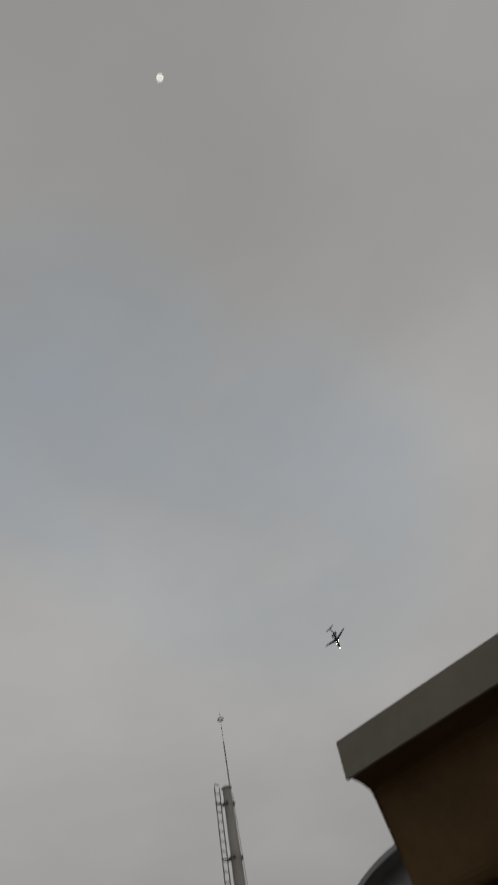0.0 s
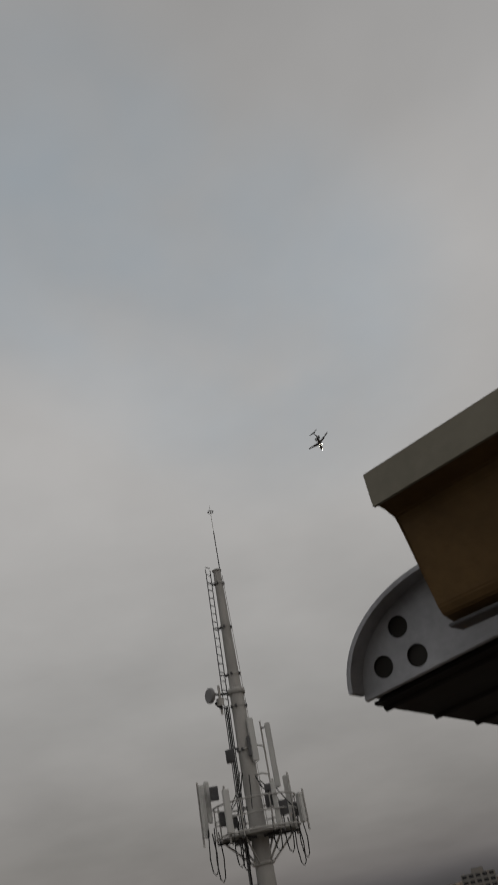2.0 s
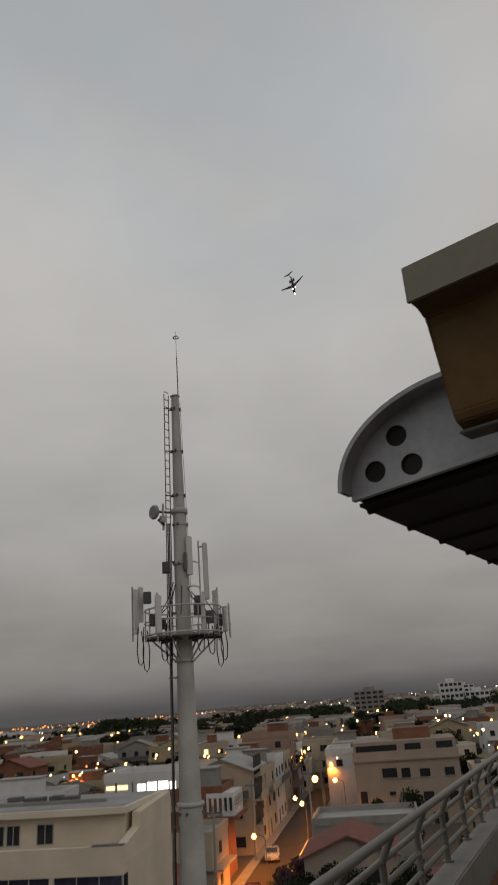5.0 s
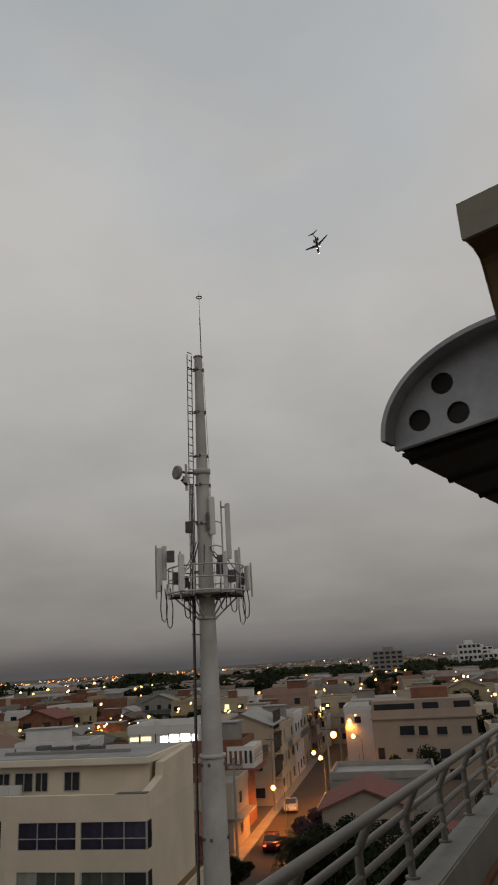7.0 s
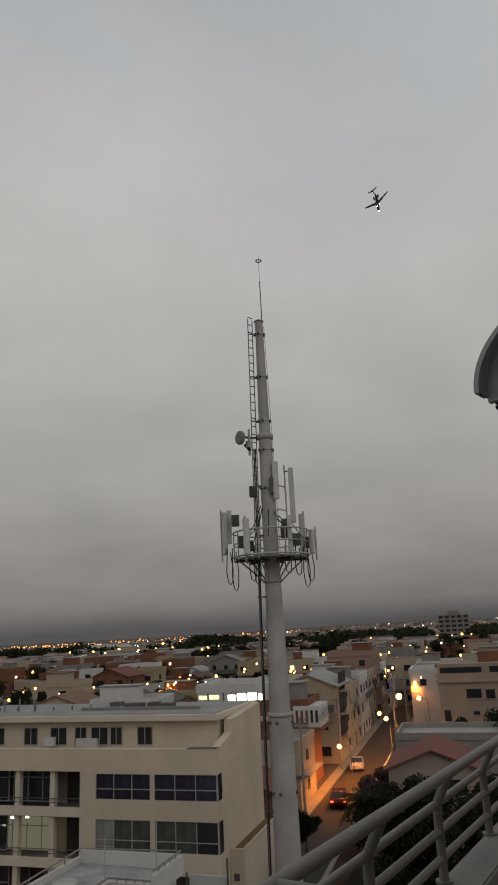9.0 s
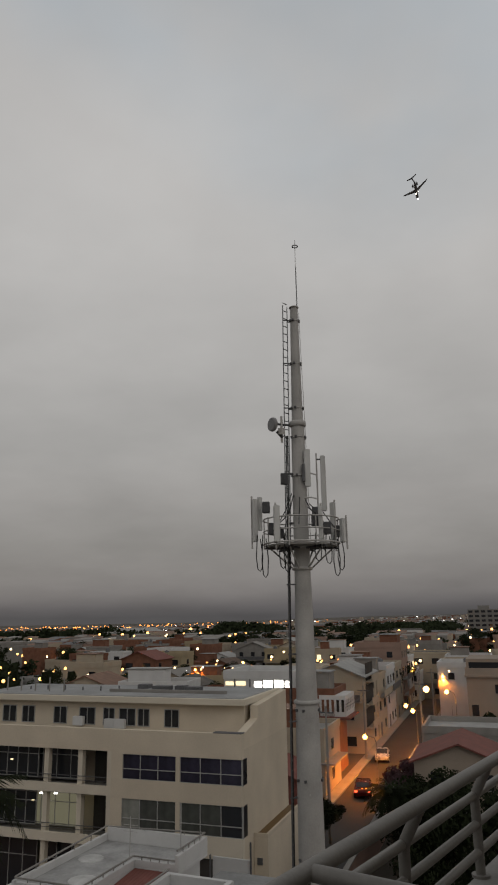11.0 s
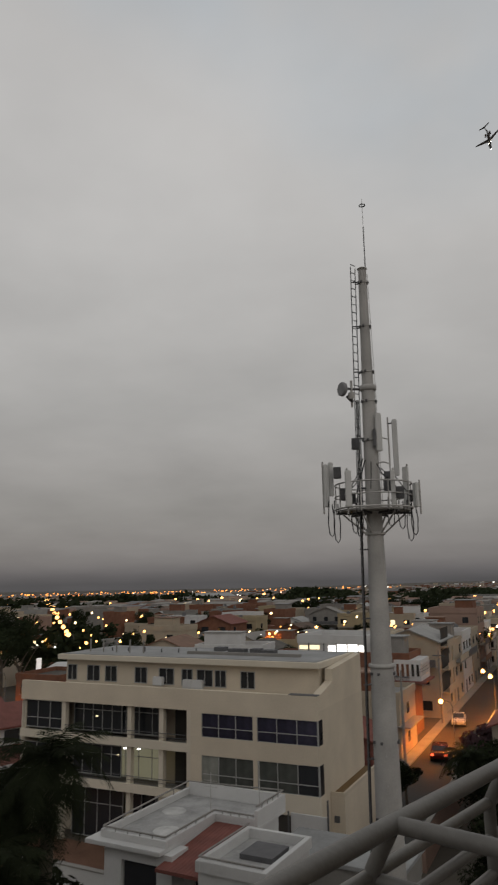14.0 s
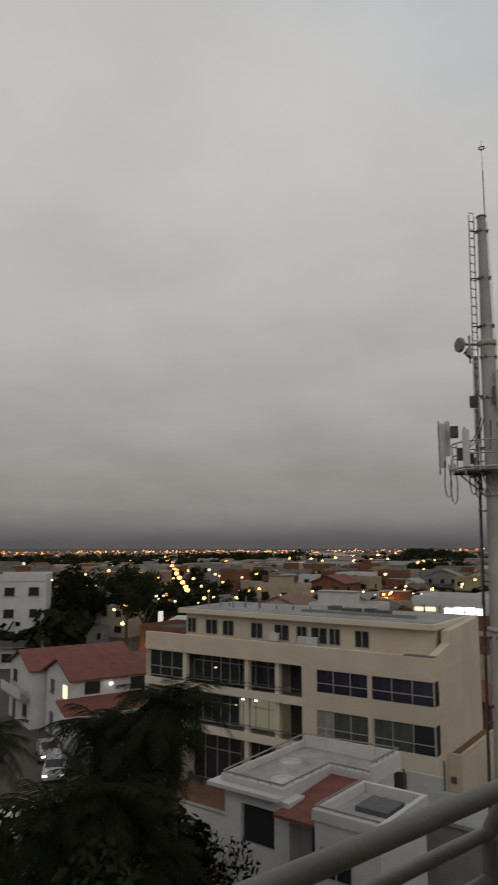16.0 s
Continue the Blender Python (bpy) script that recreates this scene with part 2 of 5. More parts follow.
# ---- building blocks ----
def box(bm, x0, x1, y0, y1, z0, z1, m=None):
    """A box, its edges broken slightly by the caller where they show."""
    vs = [bm.verts.new((m @ Vector(p)) if m else p) for p in ((x0, y0, z0), (x1, y0, z0), (x1, y1, z0), (x0, y1, z0),
                                                               (x0, y0, z1), (x1, y0, z1), (x1, y1, z1), (x0, y1, z1))]
    for f in ((3, 2, 1, 0), (4, 5, 6, 7), (0, 1, 5, 4), (1, 2, 6, 5), (2, 3, 7, 6), (3, 0, 4, 7)):
        bm.faces.new([vs[k] for k in f])


def tube(bm, pts, r, n=10, caps=True):
    """A round bar along pts; r is one radius or one for each point."""
    pts = [Vector(p) for p in pts]
    rs = r if isinstance(r, (list, tuple)) else [r] * len(pts)
    rings = []
    for k, p in enumerate(pts):
        d = (pts[min(k + 1, len(pts) - 1)] - pts[max(k - 1, 0)]).normalized()
        a = d.orthogonal().normalized() if abs(d.z) < 0.9 else (Vector((1, 0, 0)) - d * d.x).normalized()
        b = d.cross(a)
        rings.append([bm.verts.new(p + (a * math.cos(2 * math.pi * j / n) + b * math.sin(2 * math.pi * j / n)) * rs[k]) for j in range(n)])
    for u, v in zip(rings, rings[1:]):
        # keep the rings from twisting against one another
        s = min(range(n), key=lambda q: sum((u[j].co - v[(j + q) % n].co).length for j in range(0, n, 3)))
        for j in range(n):
            f = bm.faces.new((u[j], u[(j + 1) % n], v[(j + 1 + s) % n], v[(j + s) % n]))
            f.smooth = True
    if caps:
        for ring in (rings[0][::-1], rings[-1]):
            bm.faces.new([bm.verts.new(v.co) for v in ring])


def part(name, bm, material, parent=None, label="", bevel=0.0):
    if bevel:
        bmesh.ops.bevel(bm, geom=bm.edges[:], offset=bevel, segments=2, affect="EDGES", clamp_overlap=True)
    bmesh.ops.recalc_face_normals(bm, faces=bm.faces[:])
    me = bpy.data.meshes.new(name)
    bm.to_mesh(me)
    bm.free()
    me.materials.append(material)
    ob = new(name, me)
    ob.parent = parent
    return tagged(ob, label)


def boxpart(name, ext, material, parent=None, label="", bevel=0.0, m=None):
    bm = bmesh.new()
    box(bm, *ext, m)
    return part(name, bm, material, parent, label, bevel)


def tubepart(name, pts, r, material, parent=None, label="", n=10):
    bm = bmesh.new()
    tube(bm, pts, r, n)
    return part(name, bm, material, parent, label)


def thing(name, m, label, category, group="", kind=""):
    ob = new(name)
    ob.matrix_world = m
    ob.empty_display_size = 0.2
    return tagged(ob, label, category, group, kind)


def share(name, mesh, parent, m):
    ob = new(name, mesh)
    ob.parent = parent
    ob.matrix_basis = m
    return ob


def unit_mesh(name, material):
    bm = bmesh.new()
    box(bm, -0.5, 0.5, -0.5, 0.5, -0.5, 0.5)
    bmesh.ops.recalc_face_normals(bm, faces=bm.faces[:])
    me = bpy.data.meshes.new(name)
    bm.to_mesh(me)
    bm.free()
    me.materials.append(material)
    return me


def placed(x, y, z, sx, sy, sz, rz=0):
    return pose(x, y, z, 0, 0, rz) @ Matrix.Diagonal((sx, sy, sz, 1))


# ---- ground ----
GR = random.Random(3)


def terrain(x, y):
    """The plain falls away gently, less so to the east."""
    d = math.hypot(x, y)
    k = min(1, max(0, (d - 250) / 2500))
    return k * (13 * math.tanh(x / 450) - 9)


bm = bmesh.new()
rings = [0, 30, 60, 100, 150, 220, 300, 420, 600, 850, 1200, 1700, 2400, 3400, 4800]
grid = []
for rr_ in rings[1:]:
    grid.append([bm.verts.new((rr_ * math.sin(a * math.pi / 32), rr_ * math.cos(a * math.pi / 32),
                               terrain(rr_ * math.sin(a * math.pi / 32), rr_ * math.cos(a * math.pi / 32)))) for a in range(64)])
c0 = bm.verts.new((0, 0, 0))
for a in range(64):
    bm.faces.new((c0, grid[0][(a + 1) % 64], grid[0][a]))
for u, v in zip(grid, grid[1:]):
    for a in range(64):
        bm.faces.new((u[a], u[(a + 1) % 64], v[(a + 1) % 64], v[a]))
tagged(part("ground", bm, M_GROUND), "bare dusty city ground reaching the horizon", "ground", kind="structure")

# ---- street: runs away from the camera, pavement kerbs on both sides ----
ST = pose(5.5, 62, 0, 0, 0, -14.7)  # x across, y along
bm = bmesh.new()
box(bm, -6.8, -1.6, -14, 104, -0.3, 0.03, ST)
tagged(part("road", bm, M_ASPHALT), "patched asphalt street under orange street lamps", "road", kind="structure")
for x0, x1 in ((-8.0, -6.8), (-1.6, -0.5)):
    bm = bmesh.new()
    box(bm, x0, x1, -14, 104, -0.3, 0.17, ST)
    tagged(part("pavement", bm, M_PAVE), "grey concrete pavement with a raised kerb", "pavement", kind="structure")
bm = bmesh.new()
box(bm, -26, 2, -12, -0.2, -0.2, 0.05, pose(-4.35, 47.0, 0, 0, 0, -18.5))
tagged(part("forecourt", bm, M_BRICKPAVE), "reddish brick paved forecourt before the office building", "pavement", kind="structure")


bm = bmesh.new()
box(bm, -26, 2, -15.0, -12.0, -0.2, 0.16, pose(-4.35, 47.0, 0, 0, 0, -18.5))
tagged(part("pavement", bm, M_BEIGE2), "pale yellowish pavement before the forecourt", "pavement", kind="structure")


# ---- telecom tower ----
def telecom_tower(m):
    t = thing("telecom_tower", m, "tall grey galvanised steel telecom monopole with antennas and a climbing ladder", "telecom tower")
    prof = [((0, 0.58), (15.2, 0.43)), ((15.3, 0.40), (20.15, 0.315)), ((20.15, 0.315), (26.0, 0.27)), ((26.15, 0.235), (31.25, 0.165))]
    for (z0, r0), (z1, r1) in prof:
        tubepart("pole_section", [(0, 0, z0), (0, 0, (z0 + z1) / 2), (0, 0, z1)], [r0, (r0 + r1) / 2, r1], M_GALV, t, n=20)
    for z, r, h in ((15.28, 0.50, 0.14), (20.2, 0.40, 0.12), (26.08, 0.34, 0.22), (31.28, 0.21, 0.07), (30.65, 0.20, 0.08), (28.7, 0.22, 0.06), (26.75, 0.25, 0.06), (25.5, 0.3, 0.06), (23.9, 0.33, 0.07)):
        tubepart("collar", [(0, 0, z - h / 2), (0, 0, z - h / 2 + 0.02), (0, 0, z + h / 2 - 0.02), (0, 0, z + h / 2)], [r - 0.03, r, r, r - 0.03], M_GALV, t, n=20)
    # lightning rod and ring
    tubepart("lightning_rod", [(0.14, 0, 30.6), (0.14, 0, 33.2)], 0.022, M_STEEL_DARK, t, n=6)
    tubepart("rod_tip", [(0.14, 0, 33.2), (0.14, 0, 34.5)], 0.01, M_GALV, t, n=6)
    ring = [(0.14 + 0.12 * math.cos(a * math.pi / 8), 0.12 * math.sin(a * math.pi / 8), 34.2) for a in range(17)]
    tubepart("rod_ring", ring, 0.025, M_STEEL_DARK, t, "small dark ring near the rod tip", n=6)
    # stay wire along the upper pole
    tubepart("earth_wire", [(0.2, -0.1, 31.0), (0.30, -0.1, 25.9), (0.36, -0.1, 21.0)], 0.012, M_GALV, t, n=5)
    # climbing ladder, turned so that its rungs show
    lad = Vector((0.09, 0.10, 0))
    at_z = lambda z: Vector((-0.80 + 0.42 * z / 31.35, -0.08, z))
    low_lad = Vector((0.02, 0.13, 0))
    for off in (-1, 1):
        tubepart("ladder_rail", [at_z(z) + lad * off for z in (31.35, 26.0, 21.0)], 0.02, M_STEEL_DARK, t, n=6)
        tubepart("ladder_rail", [at_z(z) + low_lad * off for z in (21.0, 9.0, 0.0)], 0.024, M_STEEL_DARK, t, n=6)
    for k in range(88):
        z = 1.0 + k * 0.35
        ld = lad if z > 21 else low_lad
        tubepart("ladder_rung", [at_z(z) - ld, at_z(z) + ld], 0.02, M_STEEL_DARK, t, n=5)
    for z in (3, 6, 9, 12, 14.6, 17, 19.6, 22, 24, 26.75, 28.7, 30.65):
        for off in (-1, 1):
            tubepart("ladder_bracket", [at_z(z) + lad * off, (-0.1, lad.y * off, z)], 0.026, M_STEEL_DARK, t, n=6)
    # feeder cables beside the ladder
    for k, off in enumerate((-0.03, 0.03)):
        tubepart("feeder_cable", [at_z(z) + Vector((off, 0.06, 0)) for z in (25.6, 21, 10, 0.2)], 0.026, M_CABLE, t, n=6)
    # bolted lugs round the pole at each clamp
    for z, r in ((30.65, 0.2), (28.7, 0.22), (26.75, 0.25), (25.5, 0.3), (23.9, 0.33), (15.0, 0.46), (12.6, 0.48), (10.0, 0.5)):
        for a in (-2.6, -1.9, -0.35, 0.3):
            boxpart("lug", (-0.05, 0.05, -0.03, 0.05, -0.05, 0.05), M_STEEL_DARK, t, bevel=0.01, m=pose(r * math.cos(a), r * math.sin(a), z, 0, 0, math.degrees(a)))
    for k in range(14):
        z = 1.2 + k * 1.0
        tubepart("step_bolt", [(0.0, -0.55 + 0.005 * z, z), (0.0, -0.75 + 0.006 * z, z)], 0.016, M_GALV, t, n=5)
    # round platform
    bmp = bmesh.new()
    n = 28
    ro, ri = 1.42, 0.36
    for z in (21.05,):
        lo = [bmp.verts.new((r * math.cos(2 * math.pi * k / n), r * math.sin(2 * math.pi * k / n), zz)) for zz in (z, z + 0.06) for r in (ri, ro) for k in range(n)]
        q = lambda s, r, k: lo[(s * 2 + r) * n + k % n]
        for k in range(n):
            bmp.faces.new((q(1, 0, k), q(1, 1, k), q(1, 1, k + 1), q(1, 0, k + 1)))
            bmp.faces.new((q(0, 0, k), q(0, 0, k + 1), q(0, 1, k + 1), q(0, 1, k)))
            bmp.faces.new((q(0, 1, k), q(0, 1, k + 1), q(1, 1, k + 1), q(1, 1, k)))
            bmp.faces.new((q(0, 0, k), q(1, 0, k), q(1, 0, k + 1), q(0, 0, k + 1)))
    part("platform", bmp, M_GALV, t, "round grated steel platform")
    for z, r, w in ((21.16, 1.5, 0.035), (21.65, 1.5, 0.025), (22.12, 1.5, 0.03)):
        tubepart("guard_rail", [(r * math.cos(2 * math.pi * k / 24), r * math.sin(2 * math.pi * k / 24), z) for k in range(25)], w, M_GALV, t, n=6)
    for k in range(9):
        a = 2 * math.pi * (k + 0.3) / 9
        c, s = math.cos(a), math.sin(a)
        tubepart("guard_post", [(1.5 * c, 1.5 * s, 21.0), (1.5 * c, 1.5 * s, 22.15)], 0.024, M_GALV, t, n=6)
    for k in range(6):
        a = 2 * math.pi * (k + 0.15) / 6
        c, s = math.cos(a), math.sin(a)
        tubepart("brace", [(1.3 * c, 1.3 * s, 21.04), (0.36 * c, 0.36 * s, 20.2)], 0.035, M_GALV, t, n=6)
        tubepart("support_beam", [(1.45 * c, 1.45 * s, 21.0), (0.3 * c, 0.3 * s, 21.0)], 0.045, M_STEEL_DARK, t, n=6)

    def panel(x, y, z0, z1, w=0.26, d=0.13, turn=0.0, pipe=True):
        mm = pose(x, y, 0, 0, 0, turn)
        boxpart("panel_antenna", (-w / 2, w / 2, -d / 2, d / 2, z0, z1), M_ANTENNA, t, "pale grey sector antenna", 0.03, mm)
        if pipe:
            p = mm @ Vector((0, d / 2 + 0.1, 0))
            tubepart("mount_pipe", [(p.x, p.y, z0 - 0.25), (p.x, p.y, z1 + 0.12)], 0.035, M_GALV, t, n=8)
            for z in (z0 + 0.3, z1 - 0.3):
                e = mm @ Vector((0, d / 2 - 0.02, 0))
                tubepart("mount_clamp", [(e.x, e.y, z), (p.x, p.y, z)], 0.03, M_STEEL_DARK, t, n=6)

    def radio(x, y, z, w=0.3, h=0.45, d=0.2):
        boxpart("radio_unit", (x - w / 2, x + w / 2, y - d / 2, y + d / 2, z, z + h), M_STEEL_DARK, t, "dark finned radio unit", 0.02)
        for k in range(5):
            xx = x - w / 2 + w * (k + 0.5) / 5
            boxpart("cooling_fin", (xx - 0.012, xx + 0.012, y - d / 2 - 0.03, y - d / 2 + 0.005, z + 0.04, z + h - 0.04), M_STEEL_DARK, t)

    panel(-1.80, -0.42, 21.25, 22.95, 0.24, 0.13, 55)
    panel(-1.62, -0.25, 21.7, 23.05, 0.2, 0.12, 40, False)
    panel(-0.92, -1.25, 21.15, 22.55, 0.24, 0.13, 15)
    panel(1.30, 0.35, 21.15, 22.85, 0.24, 0.13, -30)
    panel(1.62, -0.35, 21.15, 22.1, 0.26, 0.16, -60)
    panel(0.95, -0.35, 22.4, 24.65, 0.2, 0.14, -10, False)
    panel(0.33, -0.32, 23.4, 24.95, 0.24, 0.13, 10, False)
    panel(0.75, -1.15, 21.2, 22.5, 0.16, 0.12, -10)
    for x, y, z in ((-1.35, -0.55, 22.35), (-1.1, -0.95, 21.45), (-0.6, -0.4, 23.5), (0.55, -0.95, 21.75), (0.6, -0.55, 22.1), (1.45, -0.1, 21.4), (-0.85, 0.9, 21.5), (1.0, -0.95, 21.45)):
        radio(x, y, z)
    boxpart("radio_unit", (0.10, 0.22, -0.45, -0.3, 23.6, 24.3), M_STEEL_DARK, t, "dark finned radio unit", 0.02)
    # outrigger for the tall antenna
    for z in (23.92, 22.95):
        tubepart("antenna_arm", [(0.15, -0.2, z), (0.45, -0.3, z + 0.03), (0.68, -0.33, z - 0.05), (0.72, -0.33, z - 0.35)], 0.03, M_GALV, t, n=8)
    tubepart("antenna_arm", [(0.70, -0.33, 22.2), (0.70, -0.33, 24.75)], 0.03, M_GALV, t, n=8)
    for z in (22.55, 24.5):
        tubepart("mount_clamp", [(0.70, -0.33, z), (0.92, -0.35, z)], 0.03, M_STEEL_DARK, t, n=6)
    # drip loops below the platform
    for x, y, dz in ((-1.72, -0.5, 1.0), (-1.5, -0.6, 1.25), (-0.8, -1.1, 0.95), (-0.62, -1.2, 1.1), (0.55, -1.1, 0.7), (1.3, 0.2, 1.2), (1.45, -0.2, 1.0), (0.95, -0.9, 0.8)):
        tubepart("drip_loop", [(x, y, 21.5), (x - 0.05, y, 21.2 - dz * 0.6), (x, y, 21.15 - dz * 0.95), (x + 0.09, y, 21.1 - dz), (x + 0.17, y, 21.15 - dz * 0.93), (x + 0.2, y, 21.2 - dz * 0.5), (x + 0.12, y, 21.35)], 0.02, M_CABLE, t, n=6)
    for k in range(7):
        a = 2.4 + k * 0.75
        c, s = math.cos(a), math.sin(a)
        tubepart("jumper_cable", [(0.33 * c, 0.33 * s, 23.3 - 0.1 * k), (0.6 * c, 0.6 * s, 22.5), (0.9 * c, 0.9 * s, 21.9 + 0.1 * k), (1.3 * c, 1.3 * s, 21.8)], 0.02, M_CABLE, t, n=6)
    # microwave dish
    bmd = bmesh.new()
    prof2 = [(0.0, 0.0), (0.0, 0.26), (0.03, 0.31), (0.10, 0.32), (0.14, 0.31), (0.2, 0.24), (0.27, 0.1), (0.29, 0.0)]
    nn = 24
    rows_ = [[bmd.verts.new((r * math.cos(2 * math.pi * k / nn), y, r * math.sin(2 * math.pi * k / nn))) for k in range(nn)] for y, r in prof2[1:-1]]
    for u, v in zip(rows_, rows_[1:]):
        for k in range(nn):
            bmd.faces.new((u[k], u[(k + 1) % nn], v[(k + 1) % nn], v[k])).smooth = True
    bmd.faces.new(rows_[0])
    bmd.faces.new(rows_[-1][::-1])
    bmd.transform(pose(-1.08, -0.45, 26.0, 0, 0, -52) @ Matrix.Scale(0.92, 4))
    part("microwave_dish", bmd, M_DISH, t, "round grey microwave dish")
    tubepart("dish_mount", [(-0.95, -0.25, 26.1), (-0.7, -0.15, 26.05), (-0.35, -0.05, 26.05)], 0.05, M_STEEL_DARK, t, n=8)
    tubepart("dish_mount", [(-0.66, -0.15, 25.3), (-0.66, -0.15, 26.4)], 0.05, M_GALV, t, n=8)
    tubepart("dish_mount", [(-0.66, -0.35, 25.85), (-0.66, -0.30, 25.6)], 0.14, M_GALV, t, n=12)
    tubepart("dish_mount", [(-0.85, -0.25, 25.75), (-0.62, -0.15, 25.5)], 0.07, M_STEEL_DARK, t, n=8)
    return t


telecom_tower(pose(0, 28, 0))

# ---- terrace in front of the camera ----
RD = Vector((0.508, 0.861, 0)).normalized()   # along the railing
RN = Vector((-RD.y, RD.x, 0))                  # outwards
R0 = Vector((-0.02, 2.49, 0))
RZ = 17.72


def along(s, out=0.0, z=RZ):
    p = R0 + RD * s + RN * out
    return (p.x, p.y, z)


TER = Matrix.Translation(R0) @ Matrix.Rotation(math.atan2(RD.y, RD.x), 4, "Z")  # x along, y outwards
bm = bmesh.new()
box(bm, -6, 16, -0.10, 0.12, 16.7, 17.2, TER)
tagged(part("parapet_kerb", bm, M_KERB, bevel=0.012), "pale grey painted concrete kerb along the terrace edge", "kerb", kind="structure")
bm = bmesh.new()
box(bm, -6, 16, -4.2, -0.10, 16.55, 16.88, TER)
tagged(part("terrace_floor", bm, M_TERRACE), "dull reddish-grey tiled terrace floor", "floor", kind="structure")
bm = bmesh.new()
box(bm, -6, 16, -0.15, -0.105, 16.88, 16.915, TER)
tagged(part("baseboard", bm, M_BRICK, bevel=0.004), "reddish brown tile skirting at the foot of the kerb", "skirting", kind="structure")
bm = bmesh.new()
box(bm, -6, 16, -4.0, 0.10, 0, 16.55, TER)
tagged(part("wall_south", bm, M_BEIGE), "rendered wall of the building below the terrace", "wall", kind="structure")
# unseen wall behind the camera, made tall to block the sky light
bm = bmesh.new()
box(bm, -6, 3.2, -4.4, -4.2, 16.5, 24.0, TER)
tagged(part("wall_behind", bm, M_BEIGE), "unseen wall at the back of the terrace, raised to block light", "wall", kind="structure")

rail = thing("terrace_railing", pose(0, 0, 0), "grey painted steel pipe railing with bent posts and three lower rails", "railing")
tubepart("handrail", [along(s) for s in (-5, 0, 5, 10, 15)], 0.028, M_RAIL, rail, "thick round handrail", n=18)
for out, z in ((0.085, RZ - 0.155), (0.085, RZ - 0.285), (0.085, RZ - 0.41)):
    tubepart("lower_rail", [along(s, out, z) for s in (-5, 0, 5, 10, 15)], 0.02, M_RAIL, rail, n=14)
for k in range(18):
    s = -4.6 + 0.9 * k + 0.93
    tubepart("post", [along(s, 0.01, RZ - 0.02), along(s, 0.075, RZ - 0.14), along(s, 0.085, RZ - 0.17), along(s, 0.085, 17.2)], 0.024, M_RAIL, rail, n=14)
    tubepart("post_foot", [along(s, 0.085, 17.198), along(s, 0.085, 17.212)], 0.045, M_RAIL, rail, n=14)
# return across the terrace
cross = thing("return_railing", pose(0, 0, 0), "grey steel pipe railing branching off across the terrace", "railing")
tubepart("handrail", [along(-0.06, -0.02), along(-0.06, -1.2), along(-0.06, -2.6)], 0.025, M_RAIL, cross, "thick round handrail", n=18)
for z in (RZ - 0.165, RZ - 0.41):
    tubepart("lower_rail", [along(-0.06, 0.085, z), along(-0.06, -1.2, z), along(-0.06, -2.6, z)], 0.02, M_RAIL, cross, n=14)
for o in (-0.85, -1.7, -2.55):
    tubepart("post", [along(-0.06, o, RZ - 0.01), along(-0.06, o, 16.88)], 0.024, M_RAIL, cross, n=14)

# ---- eave over the camera's right ----
FD = Vector((0.70, -0.70, 0)).normalized()
EAVE = Matrix(((FD.x, 0.70, 0, 0.54), (FD.y, 0.70, 0, 1.06), (0, 0, 1, 19.22), (0, 0, 0, 1)))
eave = thing("roof_eave", EAVE, "weathered grey-green metal roof edge over brown fascia board", "eave")
bm = bmesh.new()
box(bm, 0, 2.2, 0.0, 2.6, 0.0, 0.066)
part("flashing", bm, M_FLASH, eave, "grey-green folded metal flashing", 0.003)
boxpart("flashing_lip", (0.003, 2.2, -0.004, 0.004, -0.006, 0.069), M_FLASH, eave)
bm = bmesh.new()
vs = []
PROFILE = ((0.004, -0.002), (0.066, -0.012), (0.074, -0.03), (0.112, -0.200), (0.122, -0.217), (0.172, -0.232), (0.19, -0.225), (0.19, -0.002))
for x in (0.004, 2.2):
    for y, z in PROFILE:
        vs.append(bm.verts.new((x, y, z)))
NP = len(PROFILE)
bm.faces.new(vs[:NP])
bm.faces.new(vs[NP:][::-1])
for k in range(NP):
    bm.faces.new((vs[k], vs[NP + k], vs[NP + (k + 1) % NP], vs[(k + 1) % NP]))
part("fascia_board", bm, M_SOFFIT, eave, "stained brown fascia board", 0.003)
boxpart("drip_edge", (0.006, 2.2, 0.124, 0.176, -0.240, -0.2335), M_STEEL_DARK, eave, "dark metal drip edge", 0.002)
# lining in the same near-black, shade under the eave painted in
boxpart("eave_lining", (0.02, 2.2, 0.19, 2.4, -0.075, -0.06), M_SHADED_SHEET, eave, "lining board under the eave with shade in its colour")

# unseen wall added under the eave to keep side light off the canopy
bm = bmesh.new()
box(bm, 0, 12, -0.25, 0.0, 16.88, 19.2, Matrix(((0.589, -0.808, 0, 1.27), (0.808, 0.589, 0, 0.80), (0, 0, 1, 0), (0, 0, 0, 1))))
tagged(part("wall_east", bm, M_BEIGE), "unseen wall added beside the terrace to block light", "wall", kind="structure")

# ---- curved corrugated canopy with a holed end plate ----
PD = Vector((0.766, -0.643, 0))
LD = Vector((0.589, 0.808, 0))
CAN = Matrix(((PD.x, LD.x, 0, 0.48), (PD.y, LD.y, 0, 1.47), (0, 0, 1, 18.96), (0, 0, 0, 1)))
canopy = thing("curved_canopy", CAN, "curved corrugated zinc canopy with a holed grey end plate", "canopy")


def arc(k, n, grow=0.0):
    """The canopy's quarter-round outline, from the lip upwards."""
    a = math.pi / 2 * k / n
    return (0.30 - (0.303 + grow) * math.cos(a), 0.010 + (0.207 + grow) * math.sin(a))


